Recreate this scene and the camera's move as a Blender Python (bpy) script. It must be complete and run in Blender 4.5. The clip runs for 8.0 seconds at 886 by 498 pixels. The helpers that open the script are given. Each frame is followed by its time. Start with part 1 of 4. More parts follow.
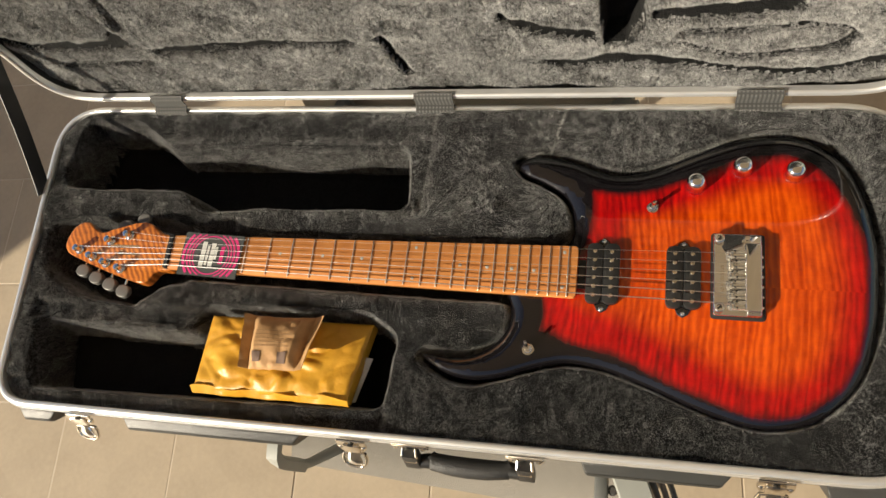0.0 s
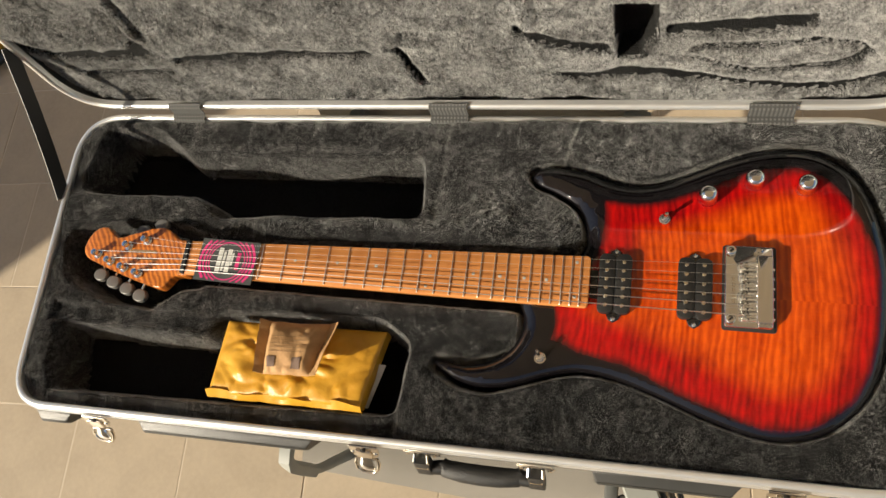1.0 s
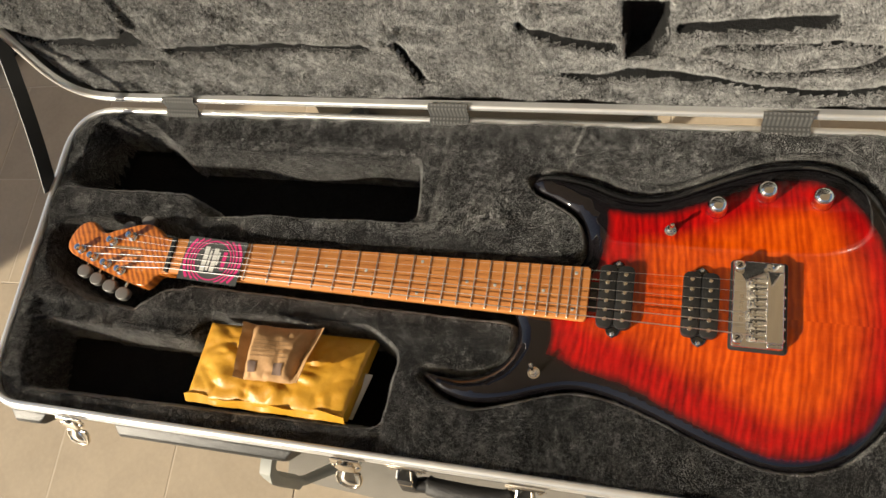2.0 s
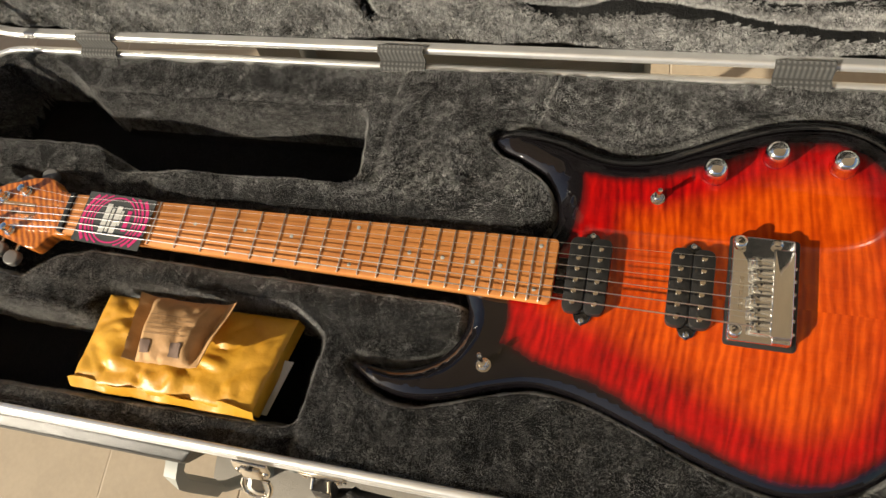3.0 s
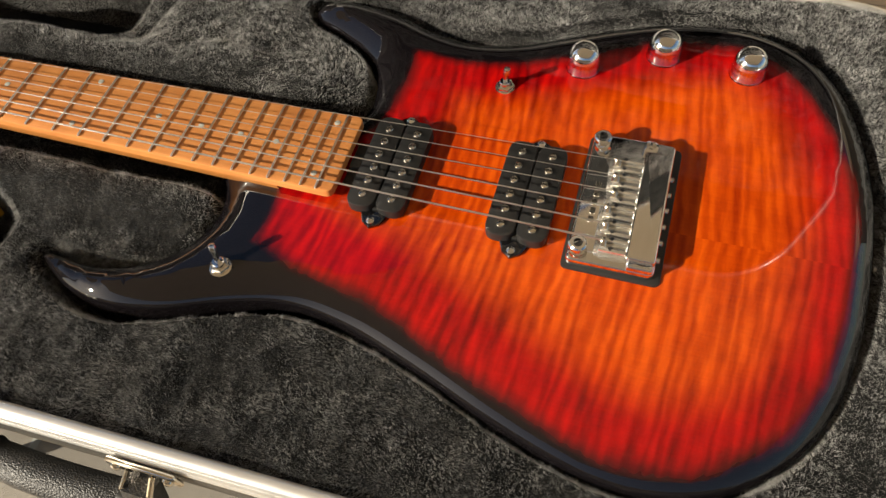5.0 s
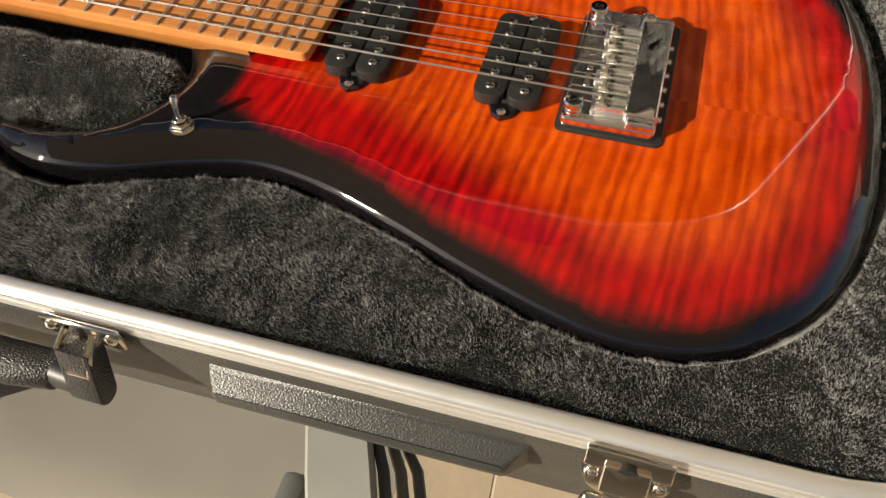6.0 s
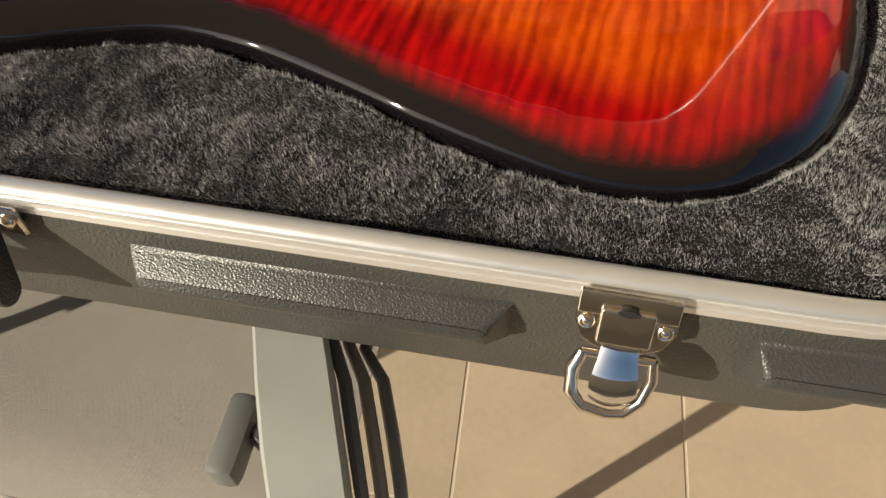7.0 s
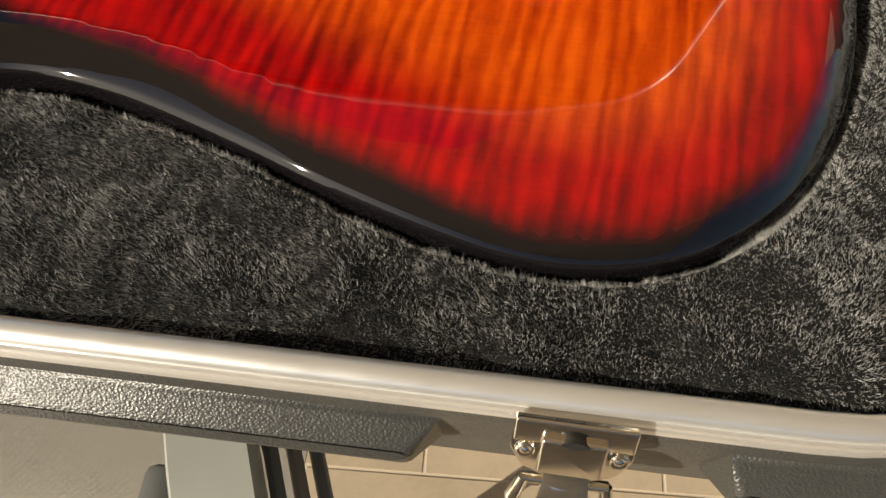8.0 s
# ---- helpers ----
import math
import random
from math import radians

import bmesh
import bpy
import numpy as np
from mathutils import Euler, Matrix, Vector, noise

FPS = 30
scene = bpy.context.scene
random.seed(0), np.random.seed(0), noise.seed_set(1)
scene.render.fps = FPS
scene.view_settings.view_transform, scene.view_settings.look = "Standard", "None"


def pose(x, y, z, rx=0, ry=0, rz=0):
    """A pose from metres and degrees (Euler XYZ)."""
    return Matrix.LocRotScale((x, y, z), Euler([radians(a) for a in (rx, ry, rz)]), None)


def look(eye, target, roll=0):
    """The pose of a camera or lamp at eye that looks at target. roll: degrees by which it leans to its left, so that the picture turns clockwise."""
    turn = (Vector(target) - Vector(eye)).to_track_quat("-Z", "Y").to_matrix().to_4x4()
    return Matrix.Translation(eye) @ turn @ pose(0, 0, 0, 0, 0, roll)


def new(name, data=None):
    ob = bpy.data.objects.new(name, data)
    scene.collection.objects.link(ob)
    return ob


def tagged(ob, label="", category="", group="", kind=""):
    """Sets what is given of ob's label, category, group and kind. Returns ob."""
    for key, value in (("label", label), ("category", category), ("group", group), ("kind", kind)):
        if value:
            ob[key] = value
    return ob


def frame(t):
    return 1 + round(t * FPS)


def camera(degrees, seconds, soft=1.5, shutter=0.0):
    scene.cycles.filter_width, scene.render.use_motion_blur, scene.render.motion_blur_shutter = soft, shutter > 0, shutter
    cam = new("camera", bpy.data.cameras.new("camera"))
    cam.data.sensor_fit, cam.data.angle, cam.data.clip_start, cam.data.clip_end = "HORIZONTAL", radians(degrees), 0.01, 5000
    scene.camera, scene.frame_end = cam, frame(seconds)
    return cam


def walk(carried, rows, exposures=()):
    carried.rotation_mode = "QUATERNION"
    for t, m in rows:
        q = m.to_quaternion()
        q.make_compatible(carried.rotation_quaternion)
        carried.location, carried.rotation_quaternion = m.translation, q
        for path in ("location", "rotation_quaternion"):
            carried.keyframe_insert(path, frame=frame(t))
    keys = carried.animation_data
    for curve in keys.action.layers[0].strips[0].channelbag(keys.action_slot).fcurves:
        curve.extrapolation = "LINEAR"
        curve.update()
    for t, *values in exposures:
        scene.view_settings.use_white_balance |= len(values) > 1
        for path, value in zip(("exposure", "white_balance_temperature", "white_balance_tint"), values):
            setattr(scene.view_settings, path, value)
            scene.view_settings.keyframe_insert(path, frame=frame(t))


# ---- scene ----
cam = camera(62.0, 8.0)
METRES, EYE, TILT, LEAN, TURN = 8.0, 1.5, 0.0, 0.0, 0.0
PATH = [
    (0, (0.553, -0.233, 1.52), (0.052, 0.375, -0.318), -34.6),
    (0.5, (0.545, -0.233, 1.528), (0.052, 0.383, -0.309), -33.7),
    (1, (0.549, -0.236, 1.531), (0.027, 0.389, -0.295), -34.3),
    (2.3, (0.559, -0.223, 1.452), (0.001, 0.436, -0.351), -32.3),
    (2.5, (0.559, -0.22, 1.421), (0.005, 0.444, -0.382), -31.6),
    (3, (0.573, -0.208, 1.338), (0.024, 0.464, -0.464), -29.7),
    (3.5, (0.592, -0.196, 1.273), (0.055, 0.495, -0.526), -27.0),
    (4, (0.616, -0.192, 1.195), (0.113, 0.553, -0.591), -21.5),
    (4.5, (0.637, -0.206, 1.138), (0.176, 0.641, -0.614), -14.3),
    (4.7, (0.648, -0.218, 1.121), (0.2, 0.67, -0.614), -11.7),
    (6, (0.659, -0.299, 1.018), (0.288, 0.778, -0.625), -3.1),
    (6.5, (0.655, -0.321, 0.98), (0.357, 0.774, -0.666), -1.6),
    (7, (0.656, -0.322, 0.952), (0.434, 0.768, -0.71), -0.4),
    (7.5, (0.666, -0.292, 0.949), (0.489, 0.72, -0.767), -0.6),
    (8, (0.664, -0.246, 0.941), (0.53, 0.669, -0.832), -0.4),
]
walk(cam, [(t, look(eye, target, roll)) for t, eye, target, roll in PATH], exposures=[(0.0, 0.56, 6450, 9), (4.5, 0.58, 6450, 9), (6.0, 0.50, 6450, 9), (8.0, 0.42, 6450, 9)])
from mathutils.geometry import delaunay_2d_cdt
# ---- light: low warm sun from the front left, clear sky ----
SUN_AZ, SUN_EL = radians(221), radians(25)
world = bpy.data.worlds.new("world")
scene.world = world
world.use_nodes = True
wn = world.node_tree.nodes
sky = wn.new("ShaderNodeTexSky")
sky.sky_type, sky.sun_disc = "NISHITA", False
sky.sun_elevation, sky.sun_rotation = SUN_EL, radians(90) - SUN_AZ
wn["Background"].inputs["Strength"].default_value = 0.06
world.node_tree.links.new(sky.outputs[0], wn["Background"].inputs["Color"])
sun = new("sun", bpy.data.lights.new("sun", "SUN"))
sun.data.energy, sun.data.angle, sun.data.color = 5.0, radians(0.6), (1.0, 0.88, 0.70)
sun_way = Vector((math.cos(SUN_EL) * math.cos(SUN_AZ), math.cos(SUN_EL) * math.sin(SUN_AZ), math.sin(SUN_EL)))
sun.matrix_world = Matrix.Translation(sun_way * 5) @ sun_way.to_track_quat("Z", "Y").to_matrix().to_4x4()

# ---- heights ----
RIM = 0.745      # top of the case's aluminium rim
TOP = 0.750      # flat of the guitar's top
FRET = 0.760     # crowns of the frets
ARM = 0.632      # top of the chair's armrests


# ---- materials ----
class Nodes:
    """A Principled material and a short way to hang nodes on it."""

    def __init__(self, name, rough=0.5, metal=0.0, col=(0.5, 0.5, 0.5), **more):
        self.mat = bpy.data.materials.new(name)
        self.mat.use_nodes = True
        self.tree = self.mat.node_tree
        self.bsdf = self.tree.nodes["Principled BSDF"]
        self.put("Base Color", (*col, 1))
        self.put("Roughness", rough)
        self.put("Metallic", metal)
        for key, value in more.items():
            self.put(key.replace("_", " "), value)

    def put(self, key, value):
        if hasattr(value, "is_linked"):
            self.tree.links.new(value, self.bsdf.inputs[key])
        else:
            self.bsdf.inputs[key].default_value = value

    def node(self, kind, ins=None, **props):
        n = self.tree.nodes.new("ShaderNode" + kind)
        for key, value in props.items():
            setattr(n, key, value)
        for key, value in (ins or {}).items():
            if hasattr(value, "is_linked"):
                self.tree.links.new(value, n.inputs[key])
            else:
                n.inputs[key].default_value = value
        return n

    def coords(self, scale=(1, 1, 1), turn=(0, 0, 0)):
        c = self.node("TexCoord")
        return self.node("Mapping", {"Vector": c.outputs["Object"], "Scale": scale, "Rotation": turn}).outputs[0]

    def noise(self, scale, detail=4, rough=0.55, vec=None, stretch=(1, 1, 1)):
        vec = vec or self.coords(stretch)
        return self.node("TexNoise", {"Vector": vec, "Scale": scale, "Detail": detail, "Roughness": rough}).outputs["Fac"]

    def ramp(self, fac, stops, ease="LINEAR"):
        r = self.node("ValToRGB", {"Fac": fac})
        r.color_ramp.interpolation = ease
        e = r.color_ramp.elements
        while len(e) < len(stops):
            e.new(0.5)
        for el, (at, col) in zip(e, stops):
            el.position = at
            el.color = (*col, 1) if len(col) == 3 else col
        return r.outputs[0]

    def mix(self, fac, a, b, blend="MIX"):
        return self.node("MixRGB", {"Fac": fac, "Color1": a, "Color2": b}, blend_type=blend).outputs[0]

    def math(self, op, a, b=0.0, c=0.0):
        return self.node("Math", {0: a, 1: b, 2: c}, operation=op).outputs[0]

    def bump(self, height, strength=0.3, distance=0.001):
        self.put("Normal", self.node("Bump", {"Height": height, "Strength": strength, "Distance": distance}).outputs[0])


def make_plush(name, base, tip):
    m = Nodes(name, rough=0.85 if tip[0] < 0.1 else 0.46)
    big = m.noise(34, 5, 0.65)
    fine = m.noise(420, 3, 0.7)
    mid = m.noise(170, 4, 0.6)
    f = m.math("MULTIPLY_ADD", fine, 0.50, m.math("MULTIPLY_ADD", mid, 0.42, m.math("MULTIPLY", big, 0.33)))
    m.put("Base Color", m.ramp(f, [(0.47, base), (0.78, tip)]))
    m.put("Sheen Weight", 0.04)
    m.put("Sheen Roughness", 0.45)
    m.put("Sheen Tint", (0.9, 0.9, 0.85, 1))
    m.put("Specular IOR Level", 0.25 if tip[0] < 0.1 else 0.5)
    m.bump(fine, 0.8, 0.002)
    return m.mat


def make_burst():
    m = Nodes("burst_lacquer", rough=0.35)
    edge = m.node("Attribute", attribute_name="edge").outputs["Fac"]
    wob = m.math("MULTIPLY_ADD", m.noise(22, 3), 0.012, -0.006)
    e = m.math("ADD", edge, wob)
    sep = m.node("SeparateXYZ", {0: m.node("TexCoord").outputs["Object"]})
    ay = m.math("ABSOLUTE", m.math("SUBTRACT", sep.outputs[1], -0.004))
    side = m.math("GREATER_THAN", sep.outputs[1], -0.004)
    # book-matched flame: bands run across the neck's line and lean with the distance from the seam
    sx = m.math("MULTIPLY_ADD", ay, 0.08, sep.outputs[0])
    sx = m.math("MULTIPLY_ADD", side, 0.004, sx)
    vec = m.node("CombineXYZ", {0: sx, 1: m.math("MULTIPLY", ay, 0.24), 2: 0.0}).outputs[0]
    warp = m.noise(26, 4, 0.6, vec)
    wx = m.math("MULTIPLY_ADD", warp, 0.022, sx)
    vec2 = m.node("CombineXYZ", {0: wx, 1: m.math("MULTIPLY", ay, 0.12), 2: 0.0}).outputs[0]
    bands = m.node("TexWave", {"Vector": vec2, "Scale": 45.0, "Distortion": 3.2, "Detail": 3.0, "Detail Scale": 1.6}, bands_direction="X").outputs["Fac"]
    fine = m.noise(150, 4, 0.62, vec)
    blot = m.noise(38, 4, 0.6, vec)
    pores = m.noise(900, 2, 0.6, m.coords((0.10, 1.0, 1)))
    show = m.math("MULTIPLY_ADD", m.noise(16, 2), 0.27, 0.0)
    flame = m.math("MULTIPLY_ADD", m.math("SUBTRACT", bands, 0.5), show, m.math("MULTIPLY", blot, 0.6))
    flame = m.math("MULTIPLY_ADD", fine, 0.44, flame)
    flame = m.math("MULTIPLY_ADD", pores, 0.10, flame)
    amber = m.ramp(flame, [(0.36, (0.30, 0.020, 0.0006)), (0.56, (0.55, 0.058, 0.001)), (0.80, (0.82, 0.122, 0.003))])
    red = m.ramp(flame, [(0.36, (0.13, 0.001, 0.002)), (0.60, (0.36, 0.0025, 0.003)), (0.80, (0.60, 0.005, 0.003))])
    reach = m.node("MapRange", {"Value": sep.outputs[0], "From Min": -0.08, "From Max": 0.22, "To Min": 0.022, "To Max": 0.002}).outputs[0]
    k = m.node("MapRange", {"Value": m.math("SUBTRACT", e, reach), "From Min": 0.018, "From Max": 0.058}, interpolation_type="SMOOTHSTEP").outputs[0]
    d = m.node("MapRange", {"Value": e, "From Min": 0.006, "From Max": 0.020}, interpolation_type="SMOOTHSTEP").outputs[0]
    m.put("Base Color", m.mix(d, (0.006, 0.005, 0.006, 1), m.mix(k, red, amber)))
    m.put("Specular IOR Level", 0.0)
    m.put("Coat Weight", 1.0)
    m.put("Coat Roughness", 0.02)
    m.put("Coat IOR", 1.58)
    return m.mat


def make_maple(name, lo, hi, rough, coat=0.0, along="X"):
    m = Nodes(name, rough=rough)
    st = (3, 60, 60) if along == "X" else (60, 3, 60)
    g = m.noise(6, 6, 0.65, stretch=st)
    h = m.noise(2.2, 3, 0.5, stretch=(30, 8, 8))
    f = m.math("MULTIPLY_ADD", g, 0.65, m.math("MULTIPLY", h, 0.35))
    m.put("Base Color", m.ramp(f, [(0.32, lo), (0.68, hi)]))
    m.put("Coat Weight", coat)
    m.put("Coat Roughness", 0.12)
    m.bump(g, 0.15, 0.0004)
    return m.mat


def make_figured(name, lo, hi):
    """Figured roasted maple: grain along the neck and dark ripples across it."""
    m = Nodes(name, rough=0.3)
    g = m.noise(6, 6, 0.65, stretch=(3, 60, 60))
    bend = m.noise(40, 3)
    sep = m.node("SeparateXYZ", {0: m.node("TexCoord").outputs["Object"]})
    along = m.math("MULTIPLY_ADD", bend, 0.012, m.math("MULTIPLY_ADD", sep.outputs[1], 0.6, sep.outputs[0]))
    wave = m.node("TexWave", {"Vector": m.node("CombineXYZ", {0: along, 1: 0.0, 2: 0.0}).outputs[0], "Scale": 42.0, "Distortion": 2.0, "Detail": 2.0}, bands_direction="X").outputs["Fac"]
    f = m.math("MULTIPLY_ADD", wave, 0.45, m.math("MULTIPLY", g, 0.55))
    m.put("Base Color", m.ramp(f, [(0.22, lo), (0.74, hi)]))
    m.put("Coat Weight", 0.6)
    m.put("Coat Roughness", 0.12)
    return m.mat


def make_metal(name, col, rough, grain=0.0, metal=1.0):
    m = Nodes(name, rough=rough, metal=metal, col=col)
    n = m.noise(70, 4)
    m.put("Roughness", m.math("MULTIPLY_ADD", n, rough * 0.5 + 0.02, rough * 0.75))
    if grain:
        m.bump(m.noise(30, 3, 0.6, stretch=(1, 60, 60)), grain, 0.0003)
    return m.mat


def make_plastic(name, col, rough, scale=0.0, strength=0.6):
    m = Nodes(name, rough=rough, col=col)
    n = m.noise(12, 4)
    m.put("Base Color", m.mix(n, (*[c * 0.75 for c in col], 1), (*[c * 1.25 for c in col], 1)))
    m.put("Roughness", m.math("MULTIPLY_ADD", m.noise(40), 0.2, rough - 0.1))
    if scale:
        v = m.node("TexVoronoi", {"Vector": m.coords((1, 1.5, 1)), "Scale": scale, "Randomness": 1.0}, feature="SMOOTH_F1")
        w = m.noise(scale * 0.9, 2)
        m.bump(m.math("MULTIPLY_ADD", w, 0.6, v.outputs["Distance"]), strength, 0.0011)
    return m.mat


def make_tile():
    m = Nodes("stone_tile", rough=0.55)
    rnd = m.node("ObjectInfo").outputs["Random"]
    a = m.noise(9, 6, 0.6)
    b = m.noise(90, 3, 0.6)
    f = m.math("MULTIPLY_ADD", b, 0.3, m.math("MULTIPLY_ADD", rnd, 0.22, m.math("MULTIPLY", a, 0.6)))
    m.put("Base Color", m.ramp(f, [(0.25, (0.355, 0.285, 0.20)), (0.85, (0.52, 0.425, 0.305))]))
    m.bump(b, 0.25, 0.001)
    return m.mat


def make_weave(name, col, scale, gap=0.35):
    m = Nodes(name, rough=0.75)
    a = m.node("TexWave", {"Vector": m.coords(), "Scale": scale, "Distortion": 0.2}, bands_direction="X").outputs["Fac"]
    b = m.node("TexWave", {"Vector": m.coords(), "Scale": scale, "Distortion": 0.2}, bands_direction="Y").outputs["Fac"]
    f = m.math("MULTIPLY", a, b)
    n = m.noise(8, 4)
    hi = m.mix(n, (*[c * 0.85 for c in col], 1), (*[c * 1.15 for c in col], 1))
    m.put("Base Color", m.mix(m.math("MULTIPLY_ADD", f, 1 - gap, gap), (*[c * 0.35 for c in col], 1), hi))
    m.bump(f, 0.5, 0.0006)
    return m.mat


def make_paper(name, lo, hi, rough, crease=0.5, scale=30):
    m = Nodes(name, rough=rough)
    n = m.noise(scale, 5, 0.6)
    m.put("Base Color", m.ramp(n, [(0.3, lo), (0.7, hi)]))
    v = m.noise(55, 3, 0.5)
    m.bump(m.math("MULTIPLY_ADD", m.noise(400, 2), 0.15, v), crease, 0.002)
    return m.mat


# backing is near black: where fibres are left out it stands in for shade
PLUSH = make_plush("shade_black_plush_backing", (0.002, 0.002, 0.002), (0.010, 0.010, 0.010))
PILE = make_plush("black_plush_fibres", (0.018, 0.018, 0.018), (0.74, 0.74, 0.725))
BURST = make_burst()
BLACK_GLOSS = Nodes("black_lacquer", rough=0.12, col=(0.006, 0.006, 0.007), Coat_Weight=1.0, Coat_Roughness=0.04).mat
BOARD = make_maple("roasted_maple_board", (0.52, 0.185, 0.050), (0.76, 0.325, 0.095), 0.45)
NECK = make_maple("roasted_maple_neck", (0.46, 0.17, 0.04), (0.66, 0.27, 0.07), 0.35, 0.3)
HEAD = make_figured("roasted_maple_head", (0.28, 0.066, 0.008), (0.70, 0.225, 0.030))
CHROME = make_metal("chrome", (0.86, 0.85, 0.83), 0.05)
NICKEL = make_metal("nickel", (0.78, 0.72, 0.62), 0.14)
STEEL = make_metal("string_steel", (0.78, 0.77, 0.74), 0.30)
ALU = make_metal("satin_aluminium", (0.84, 0.84, 0.83), 0.33, 0.0, 0.74)
SATIN = make_metal("satin_saddle_steel", (0.80, 0.78, 0.73), 0.24, 0.0, 0.9)
FRETWIRE = make_metal("fret_wire", (0.82, 0.79, 0.72), 0.34)
BLACK = make_plastic("black_plastic", (0.018, 0.018, 0.018), 0.42)
SHELL = make_plastic("pebbled_black_shell", (0.045, 0.045, 0.042), 0.38, 1100, 0.24)
SHELL_FLAT = make_plastic("satin_black_shell", (0.060, 0.058, 0.053), 0.5, 900, 0.35)
RUBBER = make_plastic("black_grip", (0.022, 0.022, 0.022), 0.45, 900, 0.5)
WEB = make_weave("black_webbing", (0.13, 0.13, 0.125), 72, 0.0)
PEARL = make_plastic("pearl_grey", (0.14, 0.135, 0.125), 0.4)
INLAY = make_plastic("pearl_inlay", (0.42, 0.43, 0.40), 0.25)
MAILER = make_paper("yellow_kraft", (0.56, 0.27, 0.018), (0.72, 0.39, 0.035), 0.42, 0.55, 14)
KRAFT = make_paper("brown_kraft", (0.40, 0.22, 0.088), (0.56, 0.335, 0.15), 0.75, 0.7, 40)
PAPER = make_paper("white_paper", (0.62, 0.62, 0.64), (0.74, 0.74, 0.75), 0.7, 0.2)
CARD_GREY = make_paper("card_grey", (0.060, 0.065, 0.060), (0.085, 0.09, 0.085), 0.35, 0.05)
CARD_PINK = make_paper("card_pink", (0.60, 0.03, 0.16), (0.72, 0.05, 0.22), 0.35, 0.05)
CARD_WHITE = make_paper("card_white", (0.60, 0.60, 0.56), (0.72, 0.72, 0.68), 0.35, 0.05)
INK = make_paper("brown_ink", (0.20, 0.115, 0.055), (0.30, 0.18, 0.088), 0.8, 0.1)
INK_BLUE = make_paper("grey_ink", (0.15, 0.095, 0.07), (0.22, 0.145, 0.10), 0.8, 0.1)
FABRIC = make_weave("grey_mesh_fabric", (0.30, 0.275, 0.235), 420, 0.8)
FRAME = make_metal("grey_powder_coat", (0.42, 0.43, 0.41), 0.5)
FRAME_PAINT = make_plastic("grey_frame_paint", (0.30, 0.31, 0.285), 0.45)
FRAME_MID = make_plastic("mid_grey_plastic", (0.12, 0.125, 0.12), 0.5)
FRAME_TAUPE = make_plastic("taupe_frame_paint", (0.20, 0.18, 0.155), 0.5)
FRAME_DARK = make_plastic("dark_frame_paint", (0.055, 0.053, 0.05), 0.5)
TILE = make_tile()
GROUT = make_plastic("grout", (0.55, 0.47, 0.36), 0.8)
PLASTER = make_paper("sand_plaster", (0.46, 0.40, 0.31), (0.56, 0.49, 0.39), 0.85, 0.3, 6)
AWNING = make_paper("awning_cloth", (0.70, 0.65, 0.56), (0.78, 0.73, 0.64), 0.8, 0.1, 3)


# ---- building helpers ----
def thing(name, x, y, z, label, category, group="", kind=""):
    ob = new(name)
    ob.empty_display_size = 0.05
    ob.location = (x, y, z)
    return tagged(ob, label, category, group, kind)


def origin(ob):
    """Where a thing or part stands in the world."""
    p = Vector((0, 0, 0))
    while ob:
        p += ob.location
        ob = ob.parent
    return p


def part(name, bm, material, parent=None, label="", smooth=True):
    """Links a bmesh, in world coordinates, as one mesh under parent."""
    me = bpy.data.meshes.new(name)
    if parent:
        bmesh.ops.translate(bm, verts=bm.verts[:], vec=-origin(parent))
    bmesh.ops.recalc_face_normals(bm, faces=bm.faces[:])
    bm.to_mesh(me)
    bm.free()
    me.materials.append(material)
    if smooth:
        me.shade_smooth()
        me.set_sharp_from_angle(angle=radians(38))
    ob = new(name, me)
    ob.parent = parent
    return tagged(ob, label)


def box(x0, x1, y0, y1, z0, z1, bevel=0.0, seg=2):
    bm = bmesh.new()
    bmesh.ops.create_cube(bm, size=1)
    for v in bm.verts:
        v.co = Vector(((x0 + x1) / 2 + v.co.x * (x1 - x0), (y0 + y1) / 2 + v.co.y * (y1 - y0), (z0 + z1) / 2 + v.co.z * (z1 - z0)))
    if bevel:
        bmesh.ops.bevel(bm, geom=bm.edges[:], offset=bevel, segments=seg, affect="EDGES", profile=0.5)
    return bm


def join(*bms):
    out = bms[0]
    for b in bms[1:]:
        me = bpy.data.meshes.new("tmp")
        b.to_mesh(me)
        out.from_mesh(me)
        b.free()
        bpy.data.meshes.remove(me)
    return out


def moved(bm, m):
    bmesh.ops.transform(bm, matrix=m, verts=bm.verts[:])
    return bm


def prism(pts, z0, z1, bevel=0.0, seg=2):
    """An outline in plan, raised from z0 to z1, with its upper edge rounded."""
    bm = bmesh.new()
    f = bm.faces.new([bm.verts.new((x, y, z0)) for x, y in pts])
    up = bmesh.ops.extrude_face_region(bm, geom=[f])["geom"]
    top = [g for g in up if isinstance(g, bmesh.types.BMFace)]
    for g in up:
        if isinstance(g, bmesh.types.BMVert):
            g.co.z = z1
    if bevel:
        bmesh.ops.bevel(bm, geom=list({e for f in top for e in f.edges}), offset=bevel, segments=seg, affect="EDGES", profile=0.5)
    return bm


